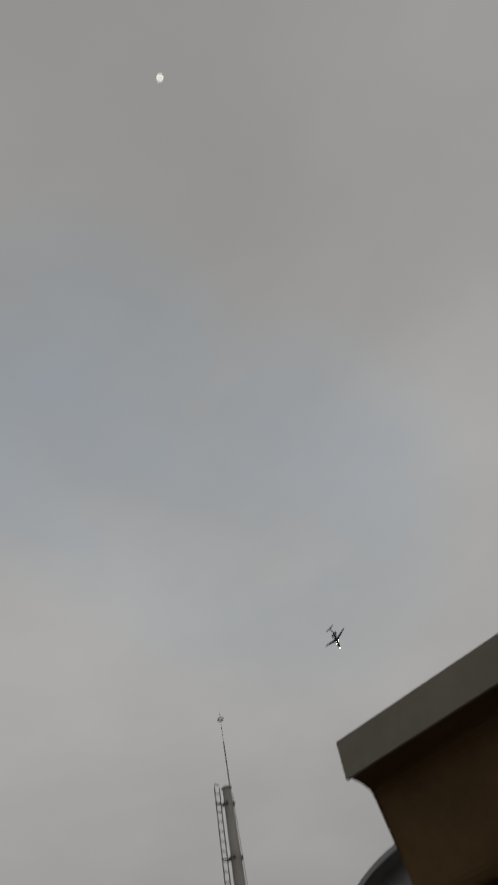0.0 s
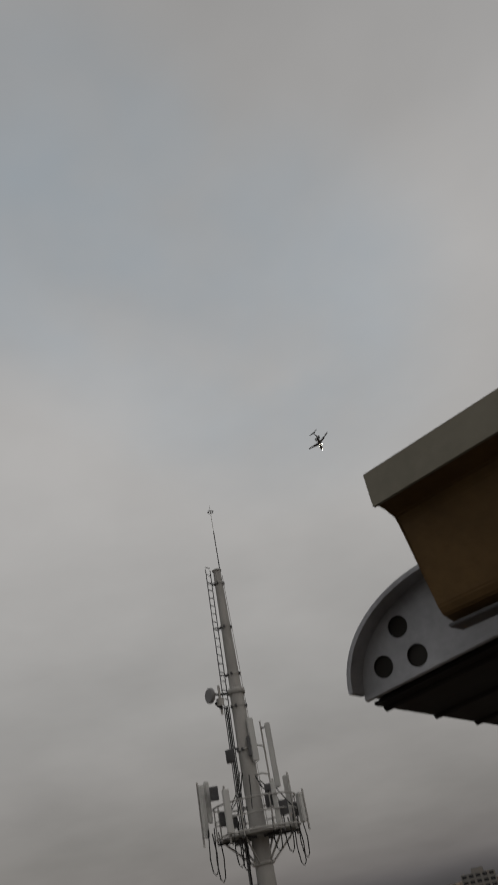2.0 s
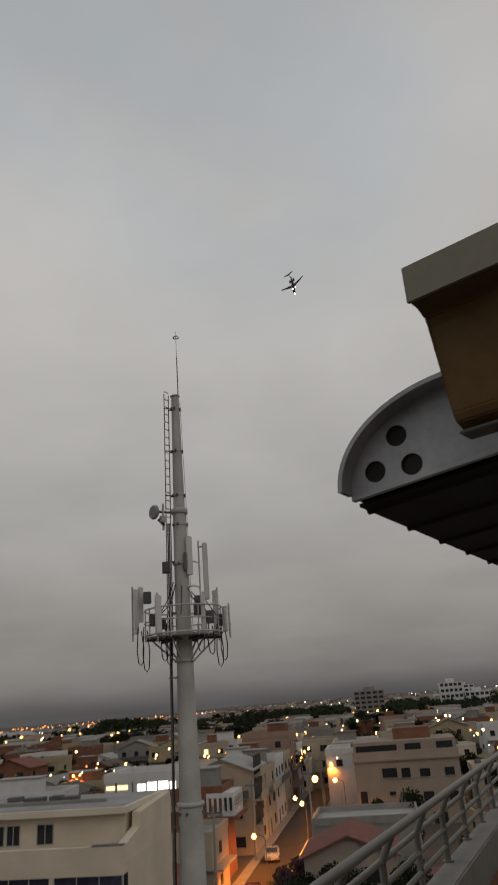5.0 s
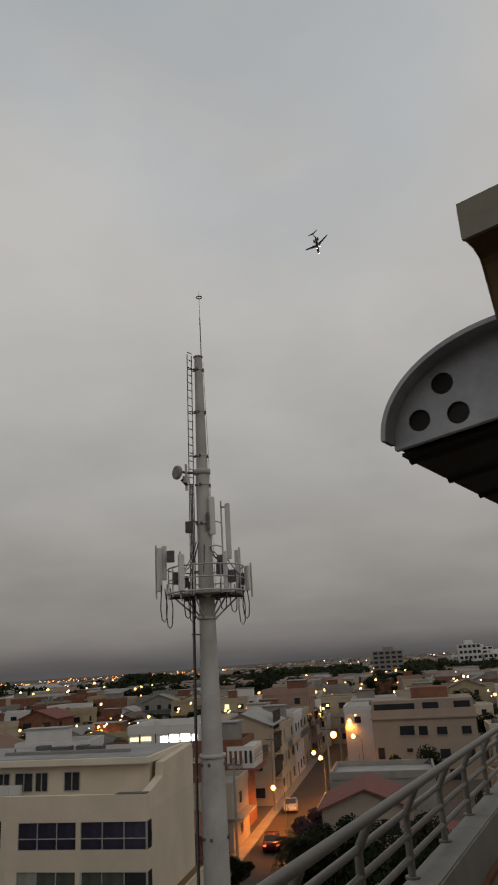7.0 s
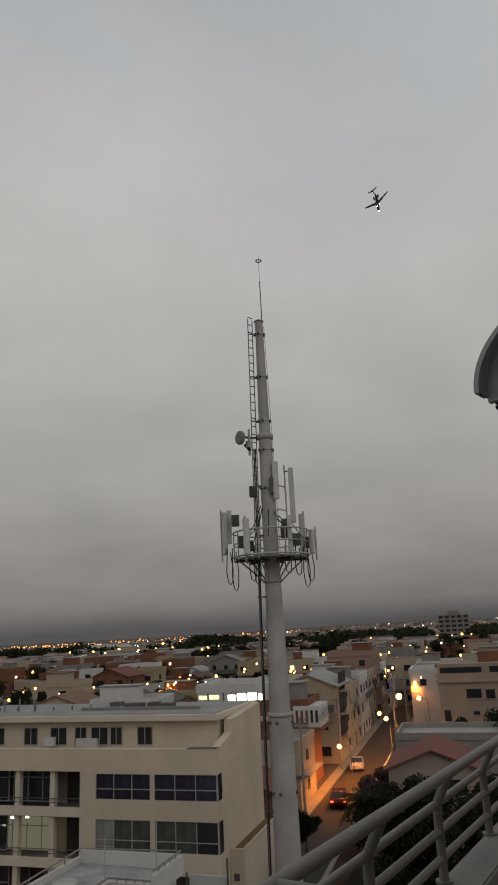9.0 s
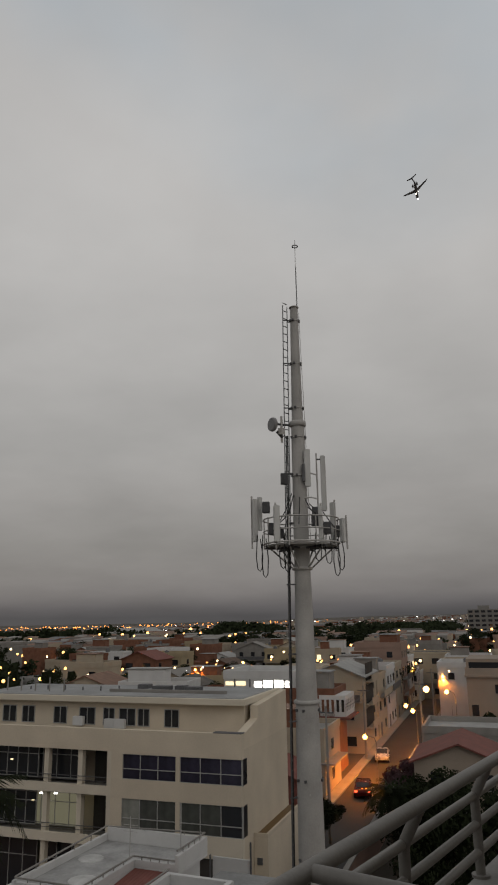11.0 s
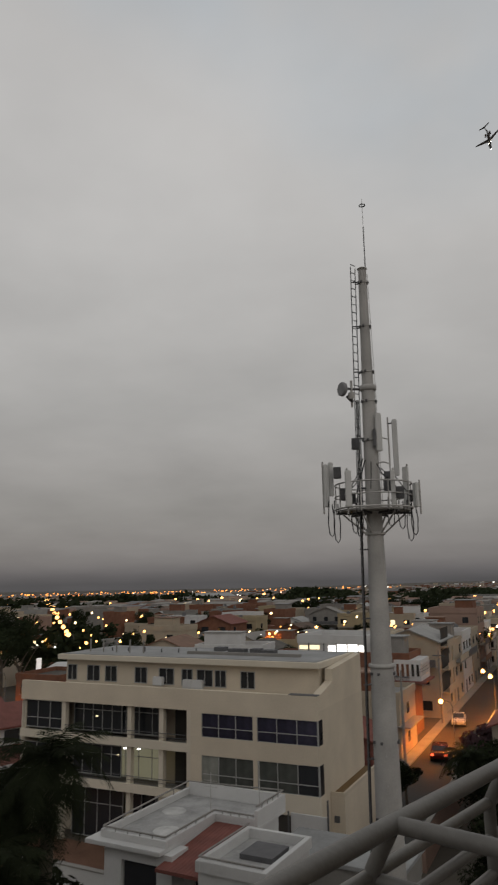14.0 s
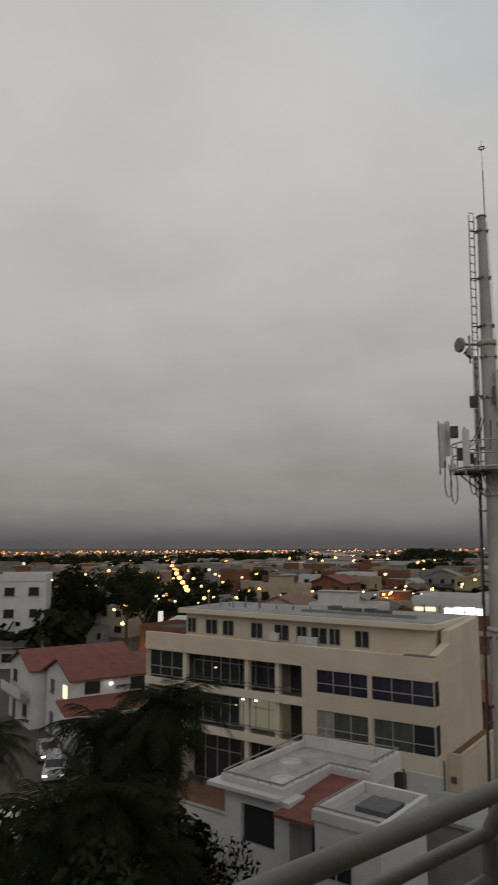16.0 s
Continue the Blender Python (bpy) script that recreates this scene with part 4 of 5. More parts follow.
def town_house(m, w, d, storeys, wall, roof, rng, pitched=False, h=3.0, windows=True, name="house", label=""):
    """A flat-roofed or pitched house: x across, y away from the street; y=0 is its front."""
    words = WORDS[WALLS.index(wall)] if wall in WALLS else "plain"
    t = thing(name, m, label or f"{words} town house of {('one', 'two', 'three', 'four')[storeys - 1]} storeys with {'a pitched' if pitched else 'a flat'} roof", "house", "town houses")
    H = h * storeys
    b = bmesh.new()
    box(b, -w / 2, w / 2, 0, d, 0, H)
    part("wall", b, wall, t)
    b = bmesh.new()
    if pitched:
        o = 0.4
        for s in (-1, 1):
            q = [b.verts.new(p) for p in ((s * (w / 2 + o), -o, H - 0.1), (0, -o, H + w * 0.2), (0, d + o, H + w * 0.2), (s * (w / 2 + o), d + o, H - 0.1),
                                          (s * (w / 2 + o), -o, H - 0.25), (0, -o, H + w * 0.2 - 0.15), (0, d + o, H + w * 0.2 - 0.15), (s * (w / 2 + o), d + o, H - 0.25))]
            for f in ((0, 1, 2, 3), (7, 6, 5, 4), (0, 4, 5, 1), (1, 5, 6, 2), (2, 6, 7, 3), (3, 7, 4, 0)):
                b.faces.new([q[i] for i in f])
        part("roof", b, roof, t)
        for y in (0.0, d - 0.15):
            b = bmesh.new()
            q = [b.verts.new((p[0], yy, p[1])) for yy in (y, y + 0.15) for p in ((-w / 2, H), (w / 2, H), (0, H + w * 0.2 - 0.1))]
            for f in ((0, 1, 2), (5, 4, 3), (0, 3, 4, 1), (1, 4, 5, 2), (2, 5, 3, 0)):
                b.faces.new([q[i] for i in f])
            part("gable", b, wall, t)
    else:
        box(b, -w / 2 + 0.15, w / 2 - 0.15, 0.15, d - 0.15, H, H + 0.05)
        part("roof", b, roof, t)
        b = bmesh.new()
        e = rng.choice((0.3, 0.6, 0.9))
        box(b, -w / 2 - 0.1, w / 2 + 0.1, -0.1, 0.15, H - 0.15, H + e)
        box(b, -w / 2 - 0.1, w / 2 + 0.1, d - 0.15, d + 0.1, H - 0.15, H + e)
        box(b, -w / 2 - 0.1, -w / 2 + 0.15, 0.15, d - 0.15, H - 0.15, H + e)
        box(b, w / 2 - 0.15, w / 2 + 0.1, 0.15, d - 0.15, H - 0.15, H + e)
        part("parapet", b, wall, t)
        if rng.random() < 0.45:
            ww, dd = w * rng.uniform(0.3, 0.6), d * rng.uniform(0.3, 0.5)
            x, y = rng.uniform(-w / 2 + ww / 2, w / 2 - ww / 2), rng.uniform(0.3, d - dd - 0.3)
            boxpart("roof_room", (x - ww / 2, x + ww / 2, y, y + dd, H, H + 2.3), rng.choice((M_BRICK, wall, M_CONC)), t)
            boxpart("roof_room_cover", (x - ww / 2 - 0.2, x + ww / 2 + 0.2, y - 0.2, y + dd + 0.2, H + 2.3, H + 2.42), rng.choice(ROOFS[:4]), t)
        if rng.random() < 0.4:
            x, y = rng.uniform(-w / 2 + 1, w / 2 - 1), rng.uniform(1, d - 1)
            tubepart("water_tank", [(x, y, H), (x, y, H + 1.0), (x, y, H + 1.25)], [0.55, 0.55, 0.2], M_STEEL_DARK, t, "dark round water tank", n=12)
    if windows:
        for s in range(storeys):
            n = max(1, int(w / 3.2))
            for k in range(n):
                if rng.random() < 0.12:
                    continue
                x = -w / 2 + w * (k + 0.5) / n
                ww = rng.choice((1.1, 1.5, 1.9))
                if s == 0 and k == 0:
                    share("door", UB_DOOR, t, placed(x, -0.02, 1.05, 1.0, 0.08, 2.1))
                else:
                    share("window", UB_LIT if rng.random() < 0.02 else UB_DARK, t, placed(x, -0.005, s * h + 1.55, ww, 0.06, 1.2))
                    share("sill", UB_SLAB, t, placed(x, -0.06, s * h + 0.9, ww + 0.2, 0.16, 0.08))
            for sx in (-1, 1):
                for k in range(max(1, int(d / 4.5))):
                    if rng.random() < 0.5:
                        share("window", UB_DARK, t, placed(sx * (w / 2 + 0.005), d * (k + 0.5) / max(1, int(d / 4.5)), s * h + 1.55, 0.06, 1.1, 1.1))
            if s and rng.random() < 0.35:
                boxpart("balcony", (-w / 2 + 0.3, w / 2 - 0.3, -1.1, 0, s * h - 0.12, s * h + 0.06), M_CONC, t)
                boxpart("balustrade", (-w / 2 + 0.3, w / 2 - 0.3, -1.1, -1.0, s * h + 0.06, s * h + 0.95), rng.choice((wall, M_STEEL_DARK)), t)
    return t


HR = random.Random(11)


def st(x, y, rz=0):
    return ST @ pose(x, y, 0, 0, 0, rz)


# the named buildings round the street; fronts face it
town_house(st(-12.0, 40), 8.0, 11, 3, M_CREAM, ROOFS[3], HR, True, 3.35, label="tall cream rendered house with a sloping roof beside the street")
for k in range(3):
    z = 3.2 + 3.0 * k
    bal = thing("balcony", st(-7.99, 44.5 + 0.3 * k, 90), "cream street balcony with its shade painted on the wall behind", "balcony", "street balconies")
    boxpart("slab", (-3.2, 3.2, -1.0, 0.0, z - 0.15, z), M_CREAM, bal)
    boxpart("balustrade", (-3.2, 3.2, -1.0, -0.9, z, z + 0.8), M_CREAM, bal)
    # flat dark panel on the wall, painted as the balcony's shade
    boxpart("recess", (-3.0, 3.0, -0.06, -0.01, z, z + 2.4), M_SHADEPAINT, bal)
wbal = town_house(st(-12.0, 25.8), 6.0, 6.8, 3, M_BRICK, ROOFS[0], HR, False, 3.05, False, label="brick house with a white balcony box of tall slots")
boxpart("white_balcony", (1.2, 4.4, 0.0, 5.2, 6.6, 7.1), M_WHITE, wbal)
boxpart("white_balcony", (1.2, 4.4, -0.15, 5.2, 8.5, 9.0), M_WHITE, wbal)
for k in range(6):
    boxpart("balcony_pier", (1.2 + 0.6 * k, 1.45 + 0.6 * k, -0.12, 0.1, 7.1, 8.5), M_WHITE, wbal)
    boxpart("balcony_pier", (4.2, 4.4, 0.1 + 1.0 * k, 0.45 + 1.0 * k, 7.1, 8.5), M_WHITE, wbal)
# dark filler box stands in for the shade behind the slots
boxpart("balcony_dark", (1.3, 4.2, 0.1, 5.1, 7.1, 8.5), M_SHADEPAINT, wbal)
boxpart("canopy", (1.0, 4.9, -0.6, 5.6, 6.35, 6.6), M_REDTILE, wbal, "red tiled canopy")
low = town_house(st(-11.4, 16.4), 6.4, 8.0, 2, M_CREAM, ROOFS[3], HR, False, 3.0, label="low cream house with a pale sheet roof")
boxpart("awning", (2.2, 4.4, -0.4, 6.6, 3.1, 3.25), M_CONC, low)
town_house(st(-11.6, 8.2), 5.0, 6.0, 1, M_REDTILE, M_REDTILE, HR, True, 3.4, False, label="small outbuilding with a red tiled roof")
for k, (y, w, s, wl_) in enumerate(((52, 9, 3, M_CREAM), (62, 10, 3, M_WHITE), (73, 9, 3, M_CREAM), (83, 10, 4, M_PINK), (94, 10, 3, M_WHITE))):
    town_house(st(-8.0, y + w / 2, 90), w, 9, s, wl_, HR.choice(ROOFS), HR)
gh = town_house(st(6.2, 5.0), 7.6, 8.0, 2, M_DULL, M_REDTILE, HR, True, 3.05, label="cream house with a red tiled hipped roof and dark window")
boxpart("lean_to_roof", (3.7, 8.5, -1.6, 6.0, 3.6, 3.8), M_REDTILE, gh, "red lean-to roof")
boxpart("lean_to_wall", (3.7, 8.2, -1.2, 5.6, 0, 3.6), M_CREAM, gh)
boxpart("arched_niche", (-0.6, 0.5, -0.06, -0.01, 0.4, 2.8), M_WHITE, gh)
town_house(st(7.2, 21.0), 11, 8, 2, M_CONC, ROOFS[3], HR, False, 3.0, label="low shed with a pale grey sheet roof")
town_house(st(16.5, -10.0), 7, 9, 1, M_CREAM, ROOFS[4], HR, False, 3.2)
apt = town_house(pose(32.2, 113.2, -0.9, 0, 0, -16), 15.6, 11, 3, M_DULL, ROOFS[0], HR, False, 3.35, False, label="beige three-storey apartment block with a brick room on the roof")
boxpart("roof_room", (-1.5, 4.2, 3.5, 9, 10.05, 13.9), M_BRICK, apt, "bare brick rooftop room")
boxpart("upper_wall", (-7.7, 7.7, 0.25, 10.5, 10.05, 12.3), M_DULL, apt)
for x, w, z, h in ((-4.2, 6.2, 10.5, 1.3), (1.3, 2.4, 10.75, 1.1), (6.0, 2.4, 10.8, 1.1), (-2.6, 2.2, 7.3, 1.3), (-0.2, 1.3, 7.2, 1.3), (2.6, 1.5, 7.2, 1.1), (6.2, 1.4, 7.2, 1.1), (0.1, 1.4, 3.9, 1.2), (2.7, 1.5, 3.9, 1.3), (6.3, 1.4, 3.9, 1.2), (-2.5, 0.9, 4.9, 0.5), (-6.8, 1.0, 4.0, 1.6), (-1.5, 1.6, 1.0, 1.3), (4.0, 2.0, 0.8, 1.6)):
    share("window", UB_DARK, apt, placed(x, 0.24 if z > 10 else -0.01, z + h / 2, w, 0.08, h))
    share("sill", UB_SLAB, apt, placed(x, 0.18 if z > 10 else -0.07, z - 0.05, w + 0.2, 0.2, 0.1))
boxpart("cornice", (-8.0, 8.0, -0.35, 0.0, 9.6, 9.95), M_DULL, apt)
for y, w, s, wl_ in ((72, 10, 3, M_WHITE), (83, 9, 3, M_CREAM), (93, 10, 3, M_WHITE)):
    town_house(st(-0.4, y + w / 2, -90), w, 9, s, wl_, HR.choice(ROOFS), HR)
gw = thing("garden_wall", st(-0.5, 0), "dull pink garden wall along the pavement", "wall")
boxpart("wall", (0, 0.25, -12, 34, 0, 2.4), M_PINK, gw)
boxpart("coping", (-0.05, 0.3, -12, 34, 2.4, 2.5), M_CONC, gw)
town_house(st(-3.5, 106), 11, 9, 3, M_CREAM, TIRED[0], HR, False, 3.2, label="cream house closing the end of the street")
# red-roofed houses past the office
rh = town_house(pose(-40.2, 59.8, 0, 0, 0, -37), 7.2, 11.5, 2, M_WHITE, M_REDTILE, HR, True, 3.0, label="white house with a red tiled gable roof and porch")
b = bmesh.new()
q = [b.verts.new(p) for p in ((6.6, -1.5, 3.3), (6.6, 10.5, 3.3), (3.6, 10.5, 4.3), (3.6, -1.5, 4.3), (6.6, -1.5, 3.1), (6.6, 10.5, 3.1), (3.6, 10.5, 4.1), (3.6, -1.5, 4.1))]
for f in ((0, 1, 2, 3), (7, 6, 5, 4), (0, 4, 5, 1), (1, 5, 6, 2), (2, 6, 7, 3), (3, 7, 4, 0)):
    b.faces.new([q[i] for i in f])
part("porch_roof", b, M_REDTILE, rh, "red tiled porch roof")
boxpart("porch_fascia", (6.6, 6.75, -1.6, 10.6, 2.95, 3.35), M_WHITE, rh)
boxpart("porch_fascia", (3.6, 6.6, -1.62, -1.5, 2.95, 3.35), M_WHITE, rh)
boxpart("porch_wall", (3.6, 6.0, -0.6, 10.0, 0, 3.0), M_WHITE, rh)
for y in (1.0, 4.5, 8.0):
    # dark panel on the solid wall, painted as a shaded opening
    boxpart("porch_opening", (6.0, 6.05, y, y + 1.8, 0.6, 2.5), M_SHADEPAINT, rh)
for y in (1.2, 5.8, 9.0):
    boxpart("side_opening", (3.6, 3.66, y, y + 1.5, 4.5, 5.6), M_GLASSDARK, rh)
b = bmesh.new()
bmesh.ops.create_icosphere(b, subdivisions=2, radius=0.16)
b.transform(Matrix.Translation((4.1, 3.6, 5.3)))
part("wall_lamp", b, M_COOL, rh, "small bright wall lamp")
town_house(pose(-47.6, 63.8, 0, 0, 0, -37), 7.6, 11, 2, M_WHITE, M_REDTILE, HR, True, 2.9, label="white house with a red tiled gable roof")
town_house(pose(-29.5, 74.0, 0, 0, 0, -37), 10, 8, 1, M_CONC, ROOFS[3], HR, False, 4.4, windows=False, label="low grey shed with a pale sheet roof")
town_house(pose(-70.5, 88, 0, 0, 0, 30), 14, 9, 4, M_WHITE, ROOFS[0], HR, False, 3.2, label="white four-storey block beyond the trees")
# workshop whose white lamps show over the office roof
ws = town_house(pose(-6.0, 92, 0, 0, 0, -16), 9, 9, 3, M_WHITE, ROOFS[3], HR, False, 3.6, False, label="white workshop with bright lit upper windows")
for x0, x1, z0, z1, mt in ((-4.3, -3.2, 9.9, 10.35, M_WARMROOM), (-2.9, -1.6, 9.9, 10.4, M_WARMROOM), (-0.4, 0.6, 9.7, 10.4, M_COOL), (0.8, 2.0, 9.6, 10.55, M_COOL), (2.2, 3.4, 9.75, 10.6, M_COOL), (3.6, 4.3, 9.6, 10.5, M_COOL)):
    boxpart("lit_window", (x0, x1, -0.06, -0.01, z0, z1), mt, ws, "bright white lit window")
for x in (-3.05, -1.0, 0.7, 2.1, 3.5):
    boxpart("window_post", (x - 0.06, x + 0.06, -0.1, 0.0, 9.4, 10.7), M_STEEL_DARK, ws)

# two slab blocks on the skyline
for x, y, w, d, h, n, c in ((119, 486, 20, 14, 20.5, 7, M_CONC), (178, 492, 15, 12, 22, 6, M_WHITE), (194, 488, 16, 10, 15, 4, M_WHITE), (300, 800, 30, 18, 20, 5, M_WHITE)):
    t = thing("apartment_tower", pose(x, y, terrain(x, y), 0, 0, -14), "grey apartment tower rising over the town", "building", "skyline towers")
    boxpart("wall", (-w / 2, w / 2, 0, d, 0, h), c, t)
    boxpart("roof_room", (-w / 6, w / 5, d * 0.3, d * 0.7, h, h + 2.5), c, t)
    for i in range(n):
        for k in range(5):
            share("window", UB_DARK, t, placed(-w / 2 + w * (k + 0.5) / 5, -0.05, h * (i + 0.55) / n, w / 7.5, 0.2, h / n * 0.5))

# warehouse with a pale roof out on the plain
whs = thing("warehouse", pose(-148, 545, terrain(-148, 545), 0, 0, -30), "big dark red warehouse with a pale sheet roof", "warehouse")
boxpart("wall", (-16, 16, 0, 50, 0, 7), M_BRICK, whs)
for sx in (-1, 1):
    b = bmesh.new()
    q = [b.verts.new(p) for p in ((sx * 17, -1, 6.6), (0, -1, 12), (0, 51, 12), (sx * 17, 51, 6.6), (sx * 17, -1, 6.1), (0, -1, 11.5), (0, 51, 11.5), (sx * 17, 51, 6.1))]
    for f in ((0, 1, 2, 3), (7, 6, 5, 4), (0, 4, 5, 1), (1, 5, 6, 2), (2, 6, 7, 3), (3, 7, 4, 0)):
        b.faces.new([q[i] for i in f])
    part("roof", b, ROOFS[3], whs)
b = bmesh.new()
q = [b.verts.new((p[0], yy, p[1])) for yy in (0.0, 0.5) for p in ((-16, 7), (16, 7), (0, 11.4))]
for f in ((0, 1, 2), (5, 4, 3), (0, 3, 4, 1), (1, 4, 5, 2), (2, 5, 3, 0)):
    b.faces.new([q[i] for i in f])
part("gable", b, M_BRICK, whs)

gd = thing("garden_wall", pose(-20.6, 31.45, 0, 0, 0, -36.9), "pale rendered garden wall below the palms", "wall")
boxpart("wall", (-7.5, 5.2, 0, 0.25, 0, 3.9), M_CONC, gd)
boxpart("coping", (-7.6, 5.3, -0.06, 0.31, 3.9, 4.02), M_KERB, gd, bevel=0.01)
fs = thing("filling_station", pose(-43.5, 112, 0, 0, 0, 14), "low filling station canopy lit orange by a street lamp", "filling station")
boxpart("canopy", (-9, 9, -3, 5, 5.0, 5.8), M_WHITE, fs, bevel=0.04)
for x in (-7, 0, 7):
    boxpart("column", (x - 0.25, x + 0.25, 0.8, 1.3, 0, 5.0), M_WHITE, fs)
boxpart("kiosk", (-6, 6, 5, 9, 0, 4.2), M_CREAM, fs)
boxpart("sign_column", (-10.6, -9.9, -3, -2.6, 0, 7.2), M_PALESIGN, fs, "tall pale lit sign column")

# ---- houses that fill the town ----
KEEP = [(-43.5, 114, 9), (-14, 55, 17), (28, 115, 13), (-33, 60, 15), (-41, 68, 10), (-65, 95, 12), (-6, 96, 8), (-9, 38, 12), (0, 28, 8)]
for iy in range(0, 24):
    for ix in range(-22, 23):
        x, y = ix * 11.4 + HR.uniform(-1.5, 1.5) + (3 if ix > 0 else 0), 16 + iy * 12.2 + HR.uniform(-1.5, 1.5)
        p = ST @ Vector((x, y, 0))
        az, dist = math.degrees(math.atan2(p.x, p.y)), math.hypot(p.x, p.y)
        if az < -44 or az > 31 or dist > 300 or dist < 74 or (-16.5 < x < 12 and y < 100) or abs(x) < 8 or (8 < x < 22 and y < 34):
            continue
        if any(math.hypot(p.x - a, p.y - b) < r + 6 for a, b, r in KEEP):
            continue
        av = (p.x + 64) * 0.897 + (p.y - 142) * 0.442
        if abs(av) < 9 and p.y > 125 or HR.random() < 0.10:
            continue
        s = HR.choice((1, 1, 2, 2, 2, 3)) if dist < 170 else HR.choice((1, 2, 2, 2, 3, 3))
        town_house(ST @ pose(x, y, 0, 0, 0, HR.choice((0, 0, 0, 8, -9))), HR.uniform(6.5, 10.5), HR.uniform(6, 9.5), s, HR.choice(WALLS + [M_CREAM, M_CONC, M_BRICK]), HR.choice(ROOFS + TIRED), HR,
                   HR.random() < 0.2, windows=dist < 215)

# the far town, past counting
far = {k: ([], []) for k in range(5)}
for k in range(7600):
    d = 300 * (2600 / 300) ** (HR.random() ** 1.2)
    a = radians(HR.uniform(-46, 34))
    x, y = d * math.sin(a), d * math.cos(a)
    w, dd, h = HR.uniform(4.5, 12), HR.uniform(5, 11), HR.choice((2.5, 3, 4, 5, 6, 6, 7, 9))
    if HR.random() < 0.02:
        w, h = w * 2.0, h * 1.1
    z = terrain(x, y) - 0.5
    m = pose(x, y, z, 0, 0, -15 + HR.uniform(-12, 12))
    v, f = far[HR.choice((0, 1, 1, 2, 2, 3, 3, 4))]
    n = len(v)
    for q in ((-w / 2, 0, 0), (w / 2, 0, 0), (w / 2, dd, 0), (-w / 2, dd, 0), (-w / 2, 0, h), (w / 2, 0, h), (w / 2, dd, h + 0.8), (-w / 2, dd, h + 0.8)):
        v.append(tuple(m @ Vector(q)))
    for q in ((4, 5, 6, 7), (0, 1, 5, 4), (1, 2, 6, 5), (2, 3, 7, 6), (3, 0, 4, 7)):
        f.append(tuple(n + i for i in q))
for k, (v, f) in far.items():
    me = bpy.data.meshes.new("far_town")
    me.from_pydata(v, [], f)
    me.materials.append((M_WHITE, M_CREAM, M_CONC, M_BRICK, M_PINK)[k])
    me.materials.append((TIRED[0], ROOFS[2], M_CONC, M_STEEL_DARK, TIRED[1])[k])
    me.polygons.foreach_set("material_index", [1 if i % 5 == 0 else 0 for i in range(len(f))])
    tagged(new("far_town", me), f"{('white', 'cream', 'concrete', 'brick', 'pink')[k]} houses spread over the distant plain", "town", kind="stuff")

# ---- trees ----
TR = random.Random(5)


def leaf_cloud(n, rx, rz_, leaf, lumps=9, leaves=None):
    """Leaf quads gathered in lumps, with gaps between."""
    b = bmesh.new()
    cs = [(Vector((TR.gauss(0, 0.5) * rx, TR.gauss(0, 0.5) * rx, TR.uniform(-0.6, 0.8) * rz_)), TR.uniform(0.3, 0.55)) for _ in range(lumps)]
    for _ in range(n):
        c, r = TR.choice(cs)
        u = Vector((TR.gauss(0, 1), TR.gauss(0, 1), TR.gauss(0, 1))).normalized() * (TR.random() ** 0.4)
        p = c + Vector((u.x * rx * r, u.y * rx * r, u.z * rz_ * r))
        a = Vector((TR.gauss(0, 1), TR.gauss(0, 1), TR.gauss(0, 1))).normalized()
        e = a.orthogonal().normalized()
        s = leaf * TR.uniform(0.6, 1.4)
        b.faces.new([b.verts.new(p + q) for q in (-a * s, e * s * 0.5, a * s, -e * s * 0.5)])
    me = bpy.data.meshes.new("crown")
    b.to_mesh(me)
    b.free()
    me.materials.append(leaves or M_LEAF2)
    return me


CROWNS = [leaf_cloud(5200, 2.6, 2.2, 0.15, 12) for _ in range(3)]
b = bmesh.new()
tube(b, [(0, 0, 0), (0.08, 0.05, 1.5), (0.0, 0.1, 3.2)], [0.24, 0.18, 0.12], 8)
for k in range(5):
    a = k * 1.3
    tube(b, [(0.03, 0.07, 2.2 + 0.2 * k), (0.7 * math.cos(a), 0.7 * math.sin(a), 3.3 + 0.15 * k), (1.5 * math.cos(a), 1.5 * math.sin(a), 4.4)], [0.09, 0.06, 0.02], 6)
TRUNK = bpy.data.meshes.new("trunk")
b.to_mesh(TRUNK)
b.free()
TRUNK.materials.append(M_TRUNK)


def tree(x, y, s=1.0, sz=1.0):
    t = thing("tree", pose(x, y, 0, 0, 0, TR.uniform(0, 360)) , "dark leafy tree standing between the houses", "tree", "town trees")
    for nm, me, z in (("trunk", TRUNK, 0), ("crown", TR.choice(CROWNS), 4.3 * s * sz)):
        share(nm, me, t, Matrix.Translation((0, 0, z)) @ Matrix.Diagonal((s, s, s * sz, 1)))
    return t


